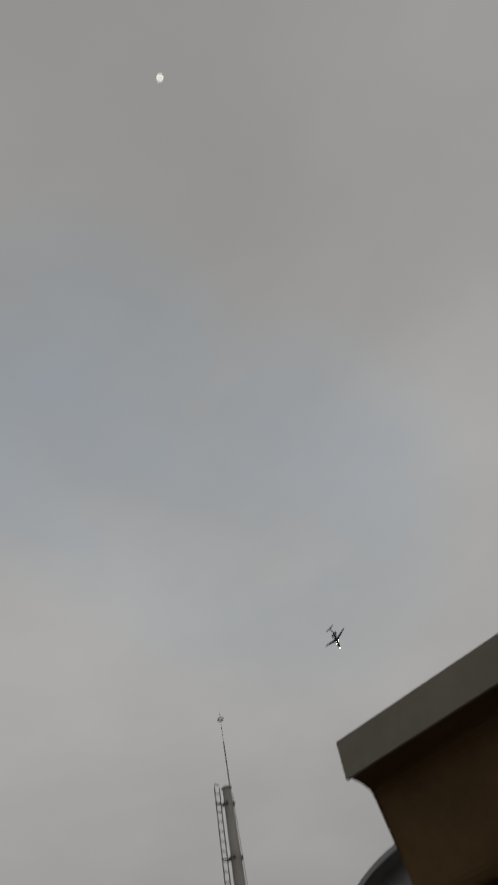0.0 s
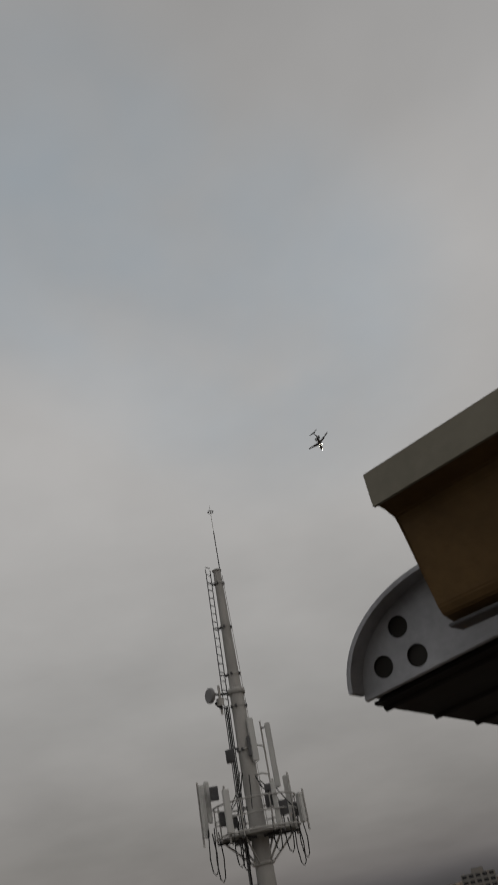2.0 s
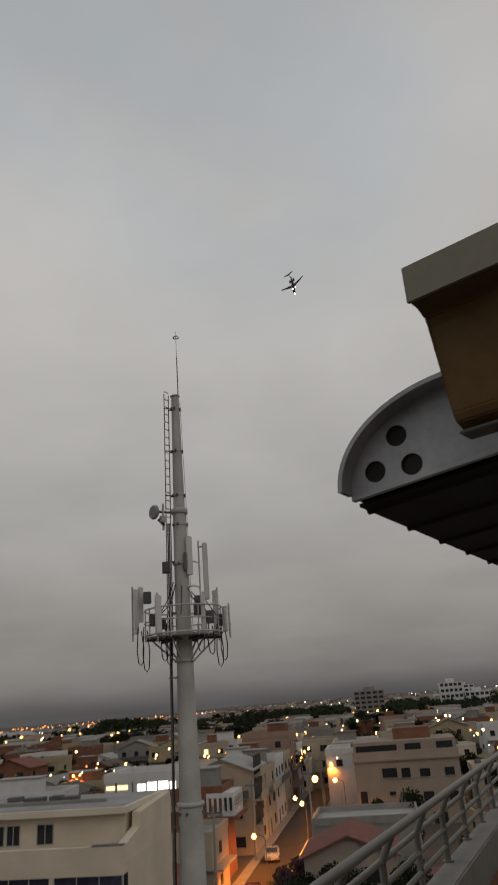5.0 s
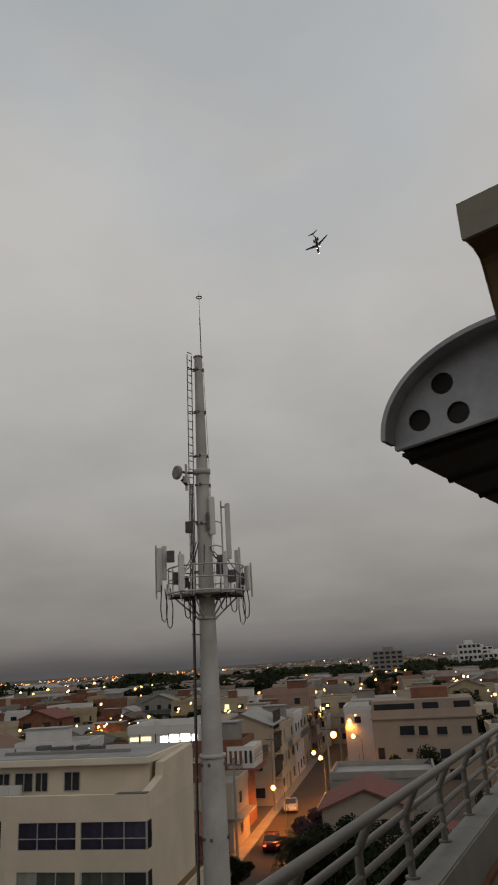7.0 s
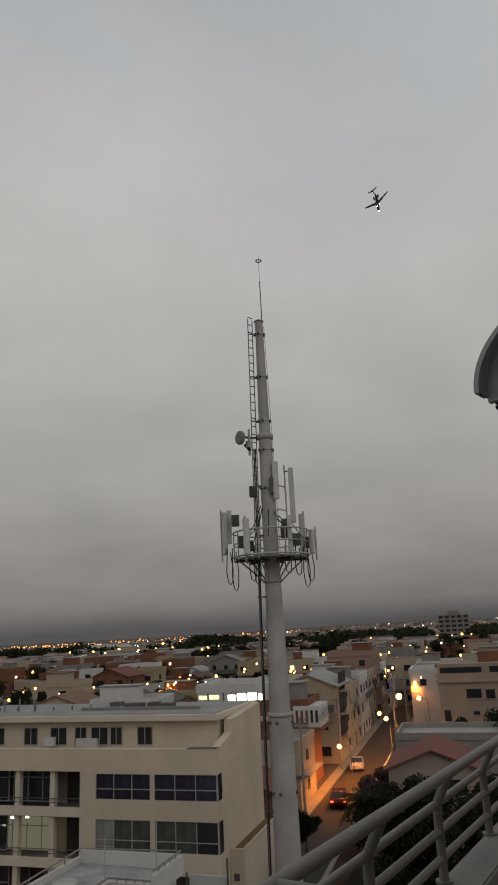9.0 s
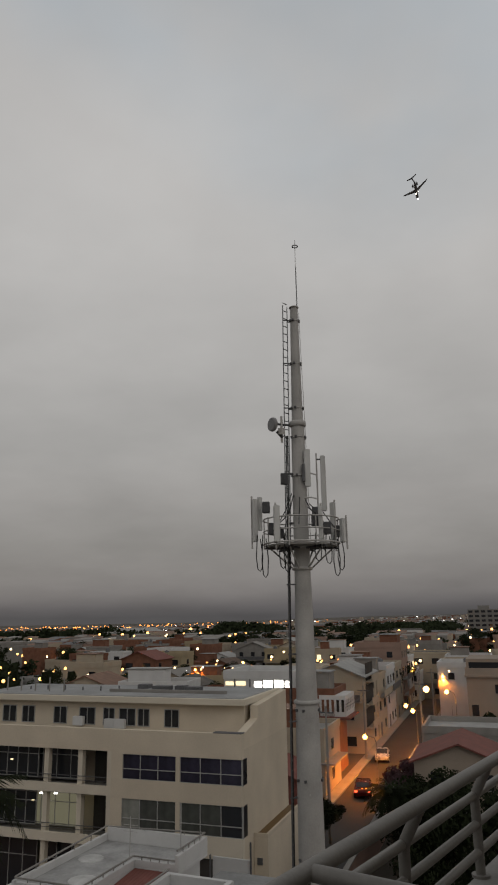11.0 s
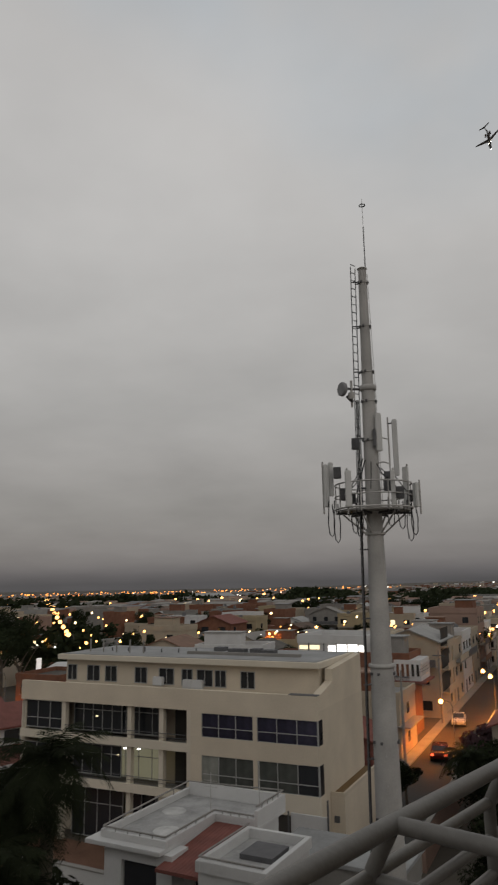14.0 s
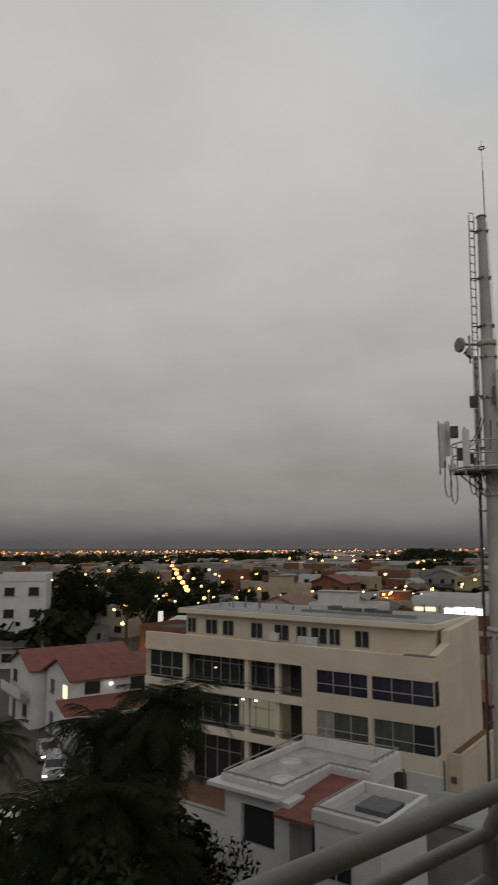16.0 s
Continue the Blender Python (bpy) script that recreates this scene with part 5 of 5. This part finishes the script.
for x, y, s, sz in ((24.5, 88, 1.0, 1.1), (26, 70, 0.9, 1.0), (8.5, 50, 1.0, 1.1), (7.4, 61.0, 0.9, 0.9), (9.4, 57.5, 1.0, 1.0), (7.8, 55.0, 0.9, 0.9), (10.4, 63.0, 0.9, 0.9), (11.5, 48, 1.0, 1.1), (6.2, 46, 0.75, 1), (14, 52, 1.0, 1.1), (18, 49, 0.9, 1.0), (9.5, 41, 0.8, 1.0), (4.6, 40, 0.6, 1.0), (13, 43, 0.8, 1.0), (1.6, 64.5, 0.55, 0.9),
                    (-55, 105, 1.5, 1.3), (-62, 112, 1.6, 1.3), (-70, 108, 1.5, 1.2), (-76, 118, 1.7, 1.2), (-44, 125, 1.0, 1.5), (-12, 130, 1.0, 1), (35, 140, 1.3, 1.1),
                    (-30.5, 70, 0.8, 1), (-10.6, 23.8, 0.9, 1.2), (-12.6, 26.0, 1.0, 1.2), (-14.2, 25.2, 1.0, 1.4), (-11.5, 20.5, 0.9, 1.1), (-13.6, 22.0, 1.1, 1.3), (-13.2, 17.5, 0.9, 1.1), (-11.8, 24.6, 0.9, 1.3), (-19.4, 20.5, 1.1, 1.4), (-18.2, 18.6, 1.0, 1.3), (-19, 58, 0.7, 0.8), (-26, 54, 0.9, 0.9)):
    tree(x, y, s, sz)
BLOOM = leaf_cloud(2600, 2.6, 1.9, 0.2, 11, mat("bougainvillea", (0.05, 0.022, 0.026), 0.7, 0.4, 0.9, 0.1))
for x, y, r in ((1.6, 10.5, 1.1), (2.6, 14.5, 1.25), (1.2, 17.5, 1.0), (4.4, 18.0, 1.1)):
    bush = thing("flowering_shrub", st(x, y, 40 * x), "dusky pink flowering shrub spilling over a garden wall", "shrub", "flowering shrubs")
    share("trunk", TRUNK, bush, Matrix.Diagonal((0.7, 0.7, 0.6, 1)))
    share("crown", BLOOM, bush, Matrix.Translation((0, 0, 2.7)) @ Matrix.Diagonal((r, r, r, 1)))
for k in range(125):
    d = TR.uniform(115, 300)
    a = radians(TR.uniform(-40, 28))
    x, y = d * math.sin(a), d * math.cos(a)
    q = ST.inverted() @ Vector((x, y, 0))
    if abs(q.x) > 9:
        tree(x, y, TR.uniform(0.7, 1.25), TR.uniform(0.9, 1.2))
for k in range(95):
    d = TR.uniform(300, 900)
    a = radians(TR.uniform(-40, 30))
    x, y = d * math.sin(a), d * math.cos(a)
    o = tree(x, y, TR.uniform(1.0, 1.7), TR.uniform(0.8, 1.1))
    o.location.z = terrain(x, y) - 0.5
for cx, cy, n in ((-28, 310, 9), (60, 300, 10), (18, 290, 6), (150, 420, 10)):
    for k in range(n):
        x, y = cx + TR.uniform(-26, 26), cy + TR.uniform(-8, 14)
        tree(x, y, TR.uniform(1.3, 2.0), 0.9).location.z = terrain(x, y) - 0.5


def woods(label, spots):
    """Distant crowns, each a lumpy heap of leaf clumps, joined into one wood."""
    v, f = [], []
    for x, y, r, h in spots:
        z0 = terrain(x, y) - 0.5
        heaps = [(TR.uniform(-0.6, 0.6) * r, TR.uniform(-0.6, 0.6) * r, h * TR.uniform(0.45, 0.8), r * TR.uniform(0.35, 0.6)) for _ in range(6)]
        for _ in range(110):
            hx, hy, hz, hr = TR.choice(heaps)
            u = Vector((TR.gauss(0, 1), TR.gauss(0, 1), TR.gauss(0, 1))).normalized() * TR.random() ** 0.35
            c = Vector((x + hx + u.x * hr, y + hy + u.y * hr, z0 + hz + u.z * hr * 0.8))
            a = Vector((TR.gauss(0, 1), TR.gauss(0, 1), TR.gauss(0, 1))).normalized()
            e = a.orthogonal().normalized()
            q = r * TR.uniform(0.12, 0.26)
            n = len(v)
            v.extend(tuple(c + w) for w in (-a * q, e * q * 0.6, a * q, -e * q * 0.6))
            f.append((n, n + 1, n + 2, n + 3))
        n = len(v)
        w = r * 0.07
        v.extend(((x - w, y, z0), (x + w, y, z0), (x + w * 0.6, y, z0 + h * 0.6), (x - w * 0.6, y, z0 + h * 0.6), (x, y - w, z0), (x, y + w, z0), (x, y + w * 0.6, z0 + h * 0.6), (x, y - w * 0.6, z0 + h * 0.6)))
        f.extend(((n, n + 1, n + 2, n + 3), (n + 4, n + 5, n + 6, n + 7)))
    me = bpy.data.meshes.new("woods")
    me.from_pydata(v, [], f)
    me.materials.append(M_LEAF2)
    tagged(new("woods", me), label, "trees", kind="stuff")


def belt(a0, a1, d0, d1, n, r0, r1, h0, h1):
    out = []
    for _ in range(n):
        a, d = radians(TR.uniform(a0, a1)), TR.uniform(d0, d1)
        out.append((d * math.sin(a), d * math.cos(a), TR.uniform(r0, r1), TR.uniform(h0, h1)))
    return out


woods("dark belt of trees across the plain", belt(3.8, 11.5, 430, 560, 150, 7, 11, 10.5, 14))
woods("dark belt of trees across the plain", belt(-24, -13, 480, 640, 110, 6, 10, 10, 13) + belt(-45, -24, 330, 560, 150, 6, 10, 9, 13))
woods("tall dark trees rising over the skyline", belt(-6.3, -4.6, 500, 560, 24, 6, 9, 15, 18.5) + belt(-4.2, -2.0, 480, 540, 24, 6, 8, 13, 16) + belt(-10, 3, 430, 560, 90, 6, 9, 9, 12))
woods("dark trees on the rising ground", belt(15, 31, 380, 640, 120, 6, 10, 10, 14))
woods("dark crowns scattered between the houses", belt(-44, 30, 150, 420, 300, 2.5, 4.5, 5, 9) + belt(-44, 30, 420, 1100, 320, 5, 8, 8, 11))
woods("dark mass of trees beyond the office", belt(-42, -33.5, 112, 160, 60, 4, 6, 7, 10) + belt(-33.5, -22, 150, 200, 45, 4, 6, 6, 9))


def frond_mesh(length, droop):
    b = bmesh.new()
    pts = []
    for k in range(9):
        u = k / 8
        pts.append(Vector((length * u * (1 - 0.12 * u), 0, length * (0.42 * u - droop * u * u))))
    tube(b, pts, [0.035 * (1 - 0.85 * k / 8) for k in range(9)], 5, False)
    n = 40
    for k in range(3, n):
        u = k / n
        i = min(7, int(u * 8))
        p = pts[i].lerp(pts[i + 1], u * 8 - i)
        d = (pts[i + 1] - pts[i]).normalized()
        ll = length * 0.27 * math.sin(math.pi * (0.15 + 0.8 * u)) * TR.uniform(0.75, 1.15) + 0.1
        for s in (-1, 1):
            tip = p + d * ll * 0.55 + Vector((0, s * ll * 0.75, -ll * TR.uniform(0.25, 0.6)))
            mid = p.lerp(tip, 0.45) + Vector((0, 0, 0.04))
            w = d * 0.02
            b.faces.new([b.verts.new(q) for q in (p - w, mid - w * 1.2, tip, mid + w * 1.2, p + w)])
    me = bpy.data.meshes.new("frond")
    b.to_mesh(me)
    b.free()
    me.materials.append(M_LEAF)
    return me


FRONDS = [frond_mesh(2.7, 0.45), frond_mesh(3.0, 0.8), frond_mesh(2.6, 1.15)]
DEAD = frond_mesh(2.4, 1.9)


def palm(x, y, h, s=1.0):
    t = thing("palm_tree", pose(x, y, 0, 0, 0, TR.uniform(0, 360)), "tall dark palm tree with drooping fronds", "palm tree", "palms below the terrace")
    b = bmesh.new()
    tube(b, [(0.3 * math.sin(k / 12 * 2), 0, h * k / 12) for k in range(13)], [0.30 - 0.10 * k / 12 + 0.02 * (k % 2) for k in range(13)], 10)
    part("trunk", b, M_TRUNK, t)
    top = Vector((0.3 * math.sin(2), 0, h))
    for k in range(34):
        me = FRONDS[0] if k < 12 else FRONDS[1] if k < 24 else FRONDS[2]
        share("frond", me, t, Matrix.Translation(top) @ pose(0, 0, 0, 0, -22 + 1.7 * k + TR.uniform(-8, 8), k * 137.5 + TR.uniform(-9, 9)) @ Matrix.Scale(s * TR.uniform(0.85, 1.1), 4))
    for k in range(12):
        share("dead_frond", DEAD, t, Matrix.Translation(top - Vector((0, 0, 0.2))) @ pose(0, 0, 0, 0, 38 + TR.uniform(0, 18), k * 31) @ Matrix.Scale(s * 0.8, 4))
    return t


for x, y, h, s in ((-12.0, 25.5, 12.4, 0.95), (-13.2, 25.0, 11.2, 1.0), (-14.6, 24.6, 11.4, 0.9), (-13.0, 23.0, 9.8, 1.0), (-14.9, 21.8, 9.2, 1.0), (-11.6, 22.4, 8.2, 0.9), (-12.9, 19.5, 7.4, 1.0), (6.2, 57.5, 5.6, 0.9), (8.2, 53.0, 5.0, 0.9), (7.6, 31.0, 6.8, 0.9), (5.0, 33, 5.2, 0.8), (9.6, 34, 6.2, 0.9), (-20, 24, 10.5, 1.0)):
    palm(x, y, h, s)

# ---- cars ----
def car(m, paint, label, lit=False):
    t = thing("car", m, label, "car", "parked cars")
    b = bmesh.new()
    side = [(-2.1, 0.35), (-2.15, 0.75), (-1.95, 0.95), (-1.45, 1.0), (-0.85, 1.42), (0.55, 1.45), (1.15, 1.02), (1.9, 0.9), (2.1, 0.7), (2.1, 0.35)]
    rows_ = [[b.verts.new((x, y * (0.84 if z > 1.1 else 1.0), z)) for x, z in side] for y in (-0.85, 0.85)]
    b.faces.new(rows_[0])
    b.faces.new(rows_[1][::-1])
    for k in range(len(side)):
        j = (k + 1) % len(side)
        b.faces.new((rows_[0][k], rows_[1][k], rows_[1][j], rows_[0][j]))
    part("body", b, paint, t, bevel=0.05)
    for s in (-1, 1):
        boxpart("side_window", (-0.85, 0.7, s * 0.765 - 0.012, s * 0.765 + 0.012, 1.06, 1.36), M_GLASSDARK, t)
    bmw = bmesh.new()
    box(bmw, -0.3, 0.3, -0.68, 0.68, -0.01, 0.01, pose(-1.17, 0, 1.23, 0, -37, 0))
    part("rear_window", bmw, M_GLASSDARK, t)
    bmw = bmesh.new()
    box(bmw, -0.36, 0.36, -0.68, 0.68, -0.01, 0.01, pose(0.87, 0, 1.26, 0, 37, 0))
    part("windscreen", bmw, M_GLASSDARK, t)
    for x in (-1.3, 1.3):
        for s in (-1, 1):
            w = tubepart("wheel", [(x, s * 0.72, 0.32), (x, s * 0.9, 0.32)], 0.32, M_TYRE, t, n=16)
            tubepart("rim", [(x, s * 0.895, 0.32), (x, s * 0.91, 0.32)], 0.19, M_FRAME, w, n=12)
    for s in (-1, 1):
        boxpart("tail_light", (-2.17, -2.11, s * 0.66 - 0.14, s * 0.66 + 0.14, 0.7, 0.86), glow("tail_lamp", (1.0, 0.12, 0.05), 2.5 if lit else 0.05), t)
        boxpart("headlight", (2.07, 2.12, s * 0.62 - 0.16, s * 0.62 + 0.16, 0.6, 0.74), M_COOL if lit == 2 else M_ANTENNA, t)
    return t


car(pose(5.7, 80.6, 0.03, 0, 0, 82), M_CARRED, "red car with lit tail lights parked at the kerb", 1)
car(pose(9.6, 98.6, 0.03, 0, 0, -98), M_CARSILVER, "silver car parked along the street kerb")
car(pose(-24.2, 58.5, 0.05, 0, 0, -35), M_CARSILVER, "silver car parked by the brick forecourt")
car(pose(-34.0, 50.5, 0, 0, 0, -60), M_CARSILVER, "silver car with bright headlights between the palms", 2)
car(pose(-37.5, 54.5, 0, 0, 0, -48), M_CARSILVER, "pale car with bright headlights before the red-roofed house", 2)


# ---- street lamps ----
def street_lamp(x, y, h, mt=M_SODIUM, r=0.16, turn=0.0, power=0, color=(1.0, 0.28, 0.025)):
    t = thing("street_lamp", pose(x, y, 0, 0, 0, turn), "grey street lamp post glowing orange", "street lamp", "lit street lamps")
    tubepart("pole", [(1.2, 0, 0), (1.2, 0, h - 0.6), (1.0, 0, h - 0.1), (0.2, 0, h + 0.12)], [0.07, 0.045, 0.035, 0.03], M_STEEL_DARK, t, n=8)
    boxpart("lamp_head", (-0.3, 0.3, -0.14, 0.14, h + 0.05, h + 0.17), M_STEEL_DARK, t, bevel=0.03)
    b = bmesh.new()
    bmesh.ops.create_icosphere(b, subdivisions=2, radius=r)
    b.transform(Matrix.Translation((0, 0, h - 0.02)))
    part("bulb", b, mt, t, "glowing lamp")
    if power:
        li = new("lamp_light", bpy.data.lights.new("lamp_light", "SPOT"))
        li.data.spot_size, li.data.spot_blend = radians(158), 0.6
        li.data.energy, li.data.color, li.data.shadow_soft_size = power, color, 0.25
        li.location = (t.matrix_world @ Vector((0, 0, h - 0.35)))
    return t


for x, y, h, r, p in ((17.7, 110.4, 7.5, 0.46, 6500), (6.3, 83.2, 5.3, 0.26, 2400), (19.9, 106.6, 7.5, 0.30, 3200), (12.1, 91.6, 7.5, 0.25, 6500), (12.2, 86.8, 7.5, 0.25, 5000), (24.1, 131.3, 7.5, 0.26, 1300), (22.0, 152.0, 7.5, 0.2, 5000),
                      (17.9, 197.8, 7.5, 0.36, 5000), (8.5, 184.1, 7.5, 0.3, 0), (-48.4, 131.3, 7.8, 0.28, 3000), (-66, 136.2, 7.6, 0.28, 3000), (-48.2, 86.1, 7.6, 0.24, 3000), (-22.5, 149.3, 7.8, 0.25, 3500), (-23.2, 172.7, 7.8, 0.22, 0),
                      (-14.4, 170.5, 7.8, 0.3, 4000), (-11.5, 157.9, 7.8, 0.24, 0), (-29.4, 151.8, 7.8, 0.25, 0), (53.7, 215.6, 7.5, 0.34, 6000), (46.6, 221.4, 7.5, 0.32, 5000),
                      (-6.0, 215.0, 8.0, 0.3, 7000), (-40.0, 205.0, 8.0, 0.3, 7000), (-66.0, 215.0, 8.0, 0.3, 7000), (-95.0, 190.0, 8.0, 0.3, 6000), (30.0, 255.0, 8.0, 0.34, 8000), (-25.0, 262.0, 8.0, 0.34, 8000), (84.0, 250.0, 8.0, 0.34, 8000), (-33.0, 118.0, 7.6, 0.25, 3500), (-40.5, 101.0, 7.0, 0.22, 6000)):
    street_lamp(x, y, h, M_SODIUM if p else M_SODIUM_FAR, r, 0, p)
for k in range(11):
    u = (k / 10) ** 1.5
    x, y = -62 - 146 * u, 138 + 290 * u
    street_lamp(x, y, 8.5, M_TOWN, 0.45 + 0.75 * u)
fl = thing("floodlight", pose(-30.9, 94, 0), "white floodlight on a tall post", "floodlight")
tubepart("post", [(0, 0, 0), (0, 0, 9.5)], 0.07, M_GALV, fl, n=8)
boxpart("lamp", (-0.45, 0.45, -0.12, 0.1, 9.4, 9.9), M_COOL, fl, bevel=0.03)
sg = thing("lit_sign", pose(-36, 78, 0, 0, 0, 20), "small blue-white lit sign on a post", "sign")
tubepart("post", [(0, 0, 0), (0, 0, 7.2)], 0.08, M_GALV, sg, n=8)
boxpart("panel", (-1.1, 1.1, -0.12, 0.12, 6.6, 7.2), M_BLUESIGN, sg, bevel=0.03)

# lamps of the distant town, past counting
LR = random.Random(21)


def lamp_field(name, n, mt, label, dmin, dmax, size, zlo, zhi, amin=-46, amax=33):
    b = bmesh.new()
    for k in range(n):
        d = dmin * (dmax / dmin) ** LR.random()
        a = radians(LR.uniform(amin, amax))
        x, y = d * math.sin(a), d * math.cos(a)
        bmesh.ops.create_icosphere(b, subdivisions=1, radius=size * d * LR.uniform(0.5, 1.3), matrix=Matrix.Translation((x, y, terrain(x, y) + LR.uniform(zlo, zhi))))
    tagged(part(name, b, mt), label, "lights", kind="stuff")


lamp_field("orange_town_lights", 230, M_TOWN, "scattered orange lamps of the town", 120, 700, 0.0019, 6.5, 9.5)
lamp_field("white_town_lights", 90, M_COOL, "scattered white lamps of the town", 130, 800, 0.0011, 6, 9)
lamp_field("warm_town_lights", 170, M_WARM_FAR, "scattered warm white lamps of the town", 120, 600, 0.0017, 6.5, 9.5)
lamp_field("orange_far_lights", 240, M_SODIUM_FAR, "orange lamps along the horizon", 800, 2600, 0.0008, 5, 10, -46, 2)
lamp_field("orange_far_lights", 190, M_SODIUM_FAR, "orange lamps along the horizon", 900, 2200, 0.0008, 6, 12, -42, -4)
lamp_field("white_far_lights", 70, M_COOL, "white lamps along the horizon", 700, 2600, 0.0007, 5, 10, -20, 33)

# ---- utility pole and wires by the street ----
for x, y in ((-7.3, 14.0), (-7.3, 36.0), (-1.0, 46.0), (-1.0, 66.0)):
    up = thing("utility_pole", st(x, y), "slim concrete utility pole with a crossarm", "utility pole", "street utility poles")
    tubepart("pole", [(0, 0, 0), (0, 0, 9.2)], [0.16, 0.1], M_CONC, up, n=10)
    boxpart("crossarm", (-0.8, 0.8, -0.05, 0.05, 8.5, 8.62), M_STEEL_DARK, up)
for k, off in enumerate((-0.6, 0.0, 0.6)):
    w = thing("overhead_wire", pose(0, 0, 0), "thin black sagging overhead wire along the street", "wire", "overhead wires")
    p, q = ST @ Vector((-7.3 + off, 14.0, 8.65)), ST @ Vector((-7.3 + off, 36.0, 8.65))
    tubepart("span", [p.lerp(q, u / 8) - Vector((0, 0, 0.5 * math.sin(math.pi * u / 8))) for u in range(9)], 0.02, M_CABLE, w, n=5)

# ---- airliner and moon ----
pd = 720.0
pa, pe = radians(11.4), radians(32.6)
hd_, bk = radians(14), radians(30)
BANK = Matrix(((math.sin(hd_), -math.cos(hd_) * math.cos(bk), -math.cos(hd_) * math.sin(bk), 0), (math.cos(hd_), math.sin(hd_) * math.cos(bk), math.sin(hd_) * math.sin(bk), 0), (0, -math.sin(bk), math.cos(bk), 0), (0, 0, 0, 1)))
AX = Vector((math.sin(pa) * math.cos(pe), math.cos(pa) * math.cos(pe), math.sin(pe)))
plane = thing("airliner", Matrix.Translation(Vector((0.2, -0.2, 18.6)) + AX * pd) @ BANK, "small grey twin-jet airliner with a T-tail and lit landing lamps", "airliner")
b = bmesh.new()
tube(b, [(14.5, 0, -0.4), (13.6, 0, -0.2), (11.5, 0, 0), (-6, 0, 0), (-11, 0, 0.5), (-14.5, 0, 1.1)], [0.15, 0.8, 1.35, 1.35, 0.9, 0.15], 16)
part("fuselage", b, M_PLANE, plane)


def wing(name, root, tip, croot, ctip, th, sweep_up=0.0):
    b = bmesh.new()
    r, t = Vector(root), Vector(tip)
    up = Vector((0, 0, th)) if abs(t.z - r.z) < 3 else Vector((0, th, 0))
    q = [b.verts.new(p) for p in (r + up, r - Vector((croot, 0, 0)) + up * 0.2, t - Vector((ctip, 0, 0)) + up * 0.2, t + up * 0.5, r - up, r - Vector((croot, 0, 0)) - up * 0.2, t - Vector((ctip, 0, 0)) - up * 0.2, t - up * 0.5)]
    for f in ((0, 1, 2, 3), (7, 6, 5, 4), (0, 4, 5, 1), (1, 5, 6, 2), (2, 6, 7, 3), (3, 7, 4, 0)):
        b.faces.new([q[i] for i in f])
    part(name, b, M_PLANE, plane)


for s in (-1, 1):
    wing("wing", (2.5, 0, -0.6), (-3.0, s * 13, 0.6), 5.2, 1.6, 0.25)
    wing("tailplane", (-12.0, 0, 5.2), (-14.2, s * 5.0, 5.3), 2.6, 1.2, 0.12)
    tubepart("engine", [(-6.0, s * 2.2, 0.7), (-6.6, s * 2.2, 0.7), (-9.6, s * 2.2, 0.7), (-10.4, s * 2.2, 0.7)], [0.75, 0.85, 0.75, 0.5], M_PLANE, plane, n=14)
wing("tail_fin", (-9.5, 0, 0.8), (-12.2, 0, 5.3), 4.5, 2.6, 0.15)
for p, r in (((14.3, 0, -0.8), 0.45), ((3.2, 1.5, -1.2), 0.35), ((3.2, -1.5, -1.2), 0.35)):
    b = bmesh.new()
    bmesh.ops.create_icosphere(b, subdivisions=2, radius=r)
    b.transform(Matrix.Translation(p))
    part("landing_light", b, glow("landing_lamp", (1.0, 0.9, 0.7), 12), plane, "bright landing light")
b = bmesh.new()
bmesh.ops.create_uvsphere(b, u_segments=32, v_segments=16, radius=17)
ma, me_ = radians(10.2), radians(77.9)
moon = part("moon", b, glow("moonlight", (1.0, 0.97, 0.9), 0.9))
moon.location = Vector((math.sin(ma) * math.cos(me_), math.cos(ma) * math.cos(me_), math.sin(me_))) * 3800
tagged(moon, "pale bright moon behind thin cloud", "moon")
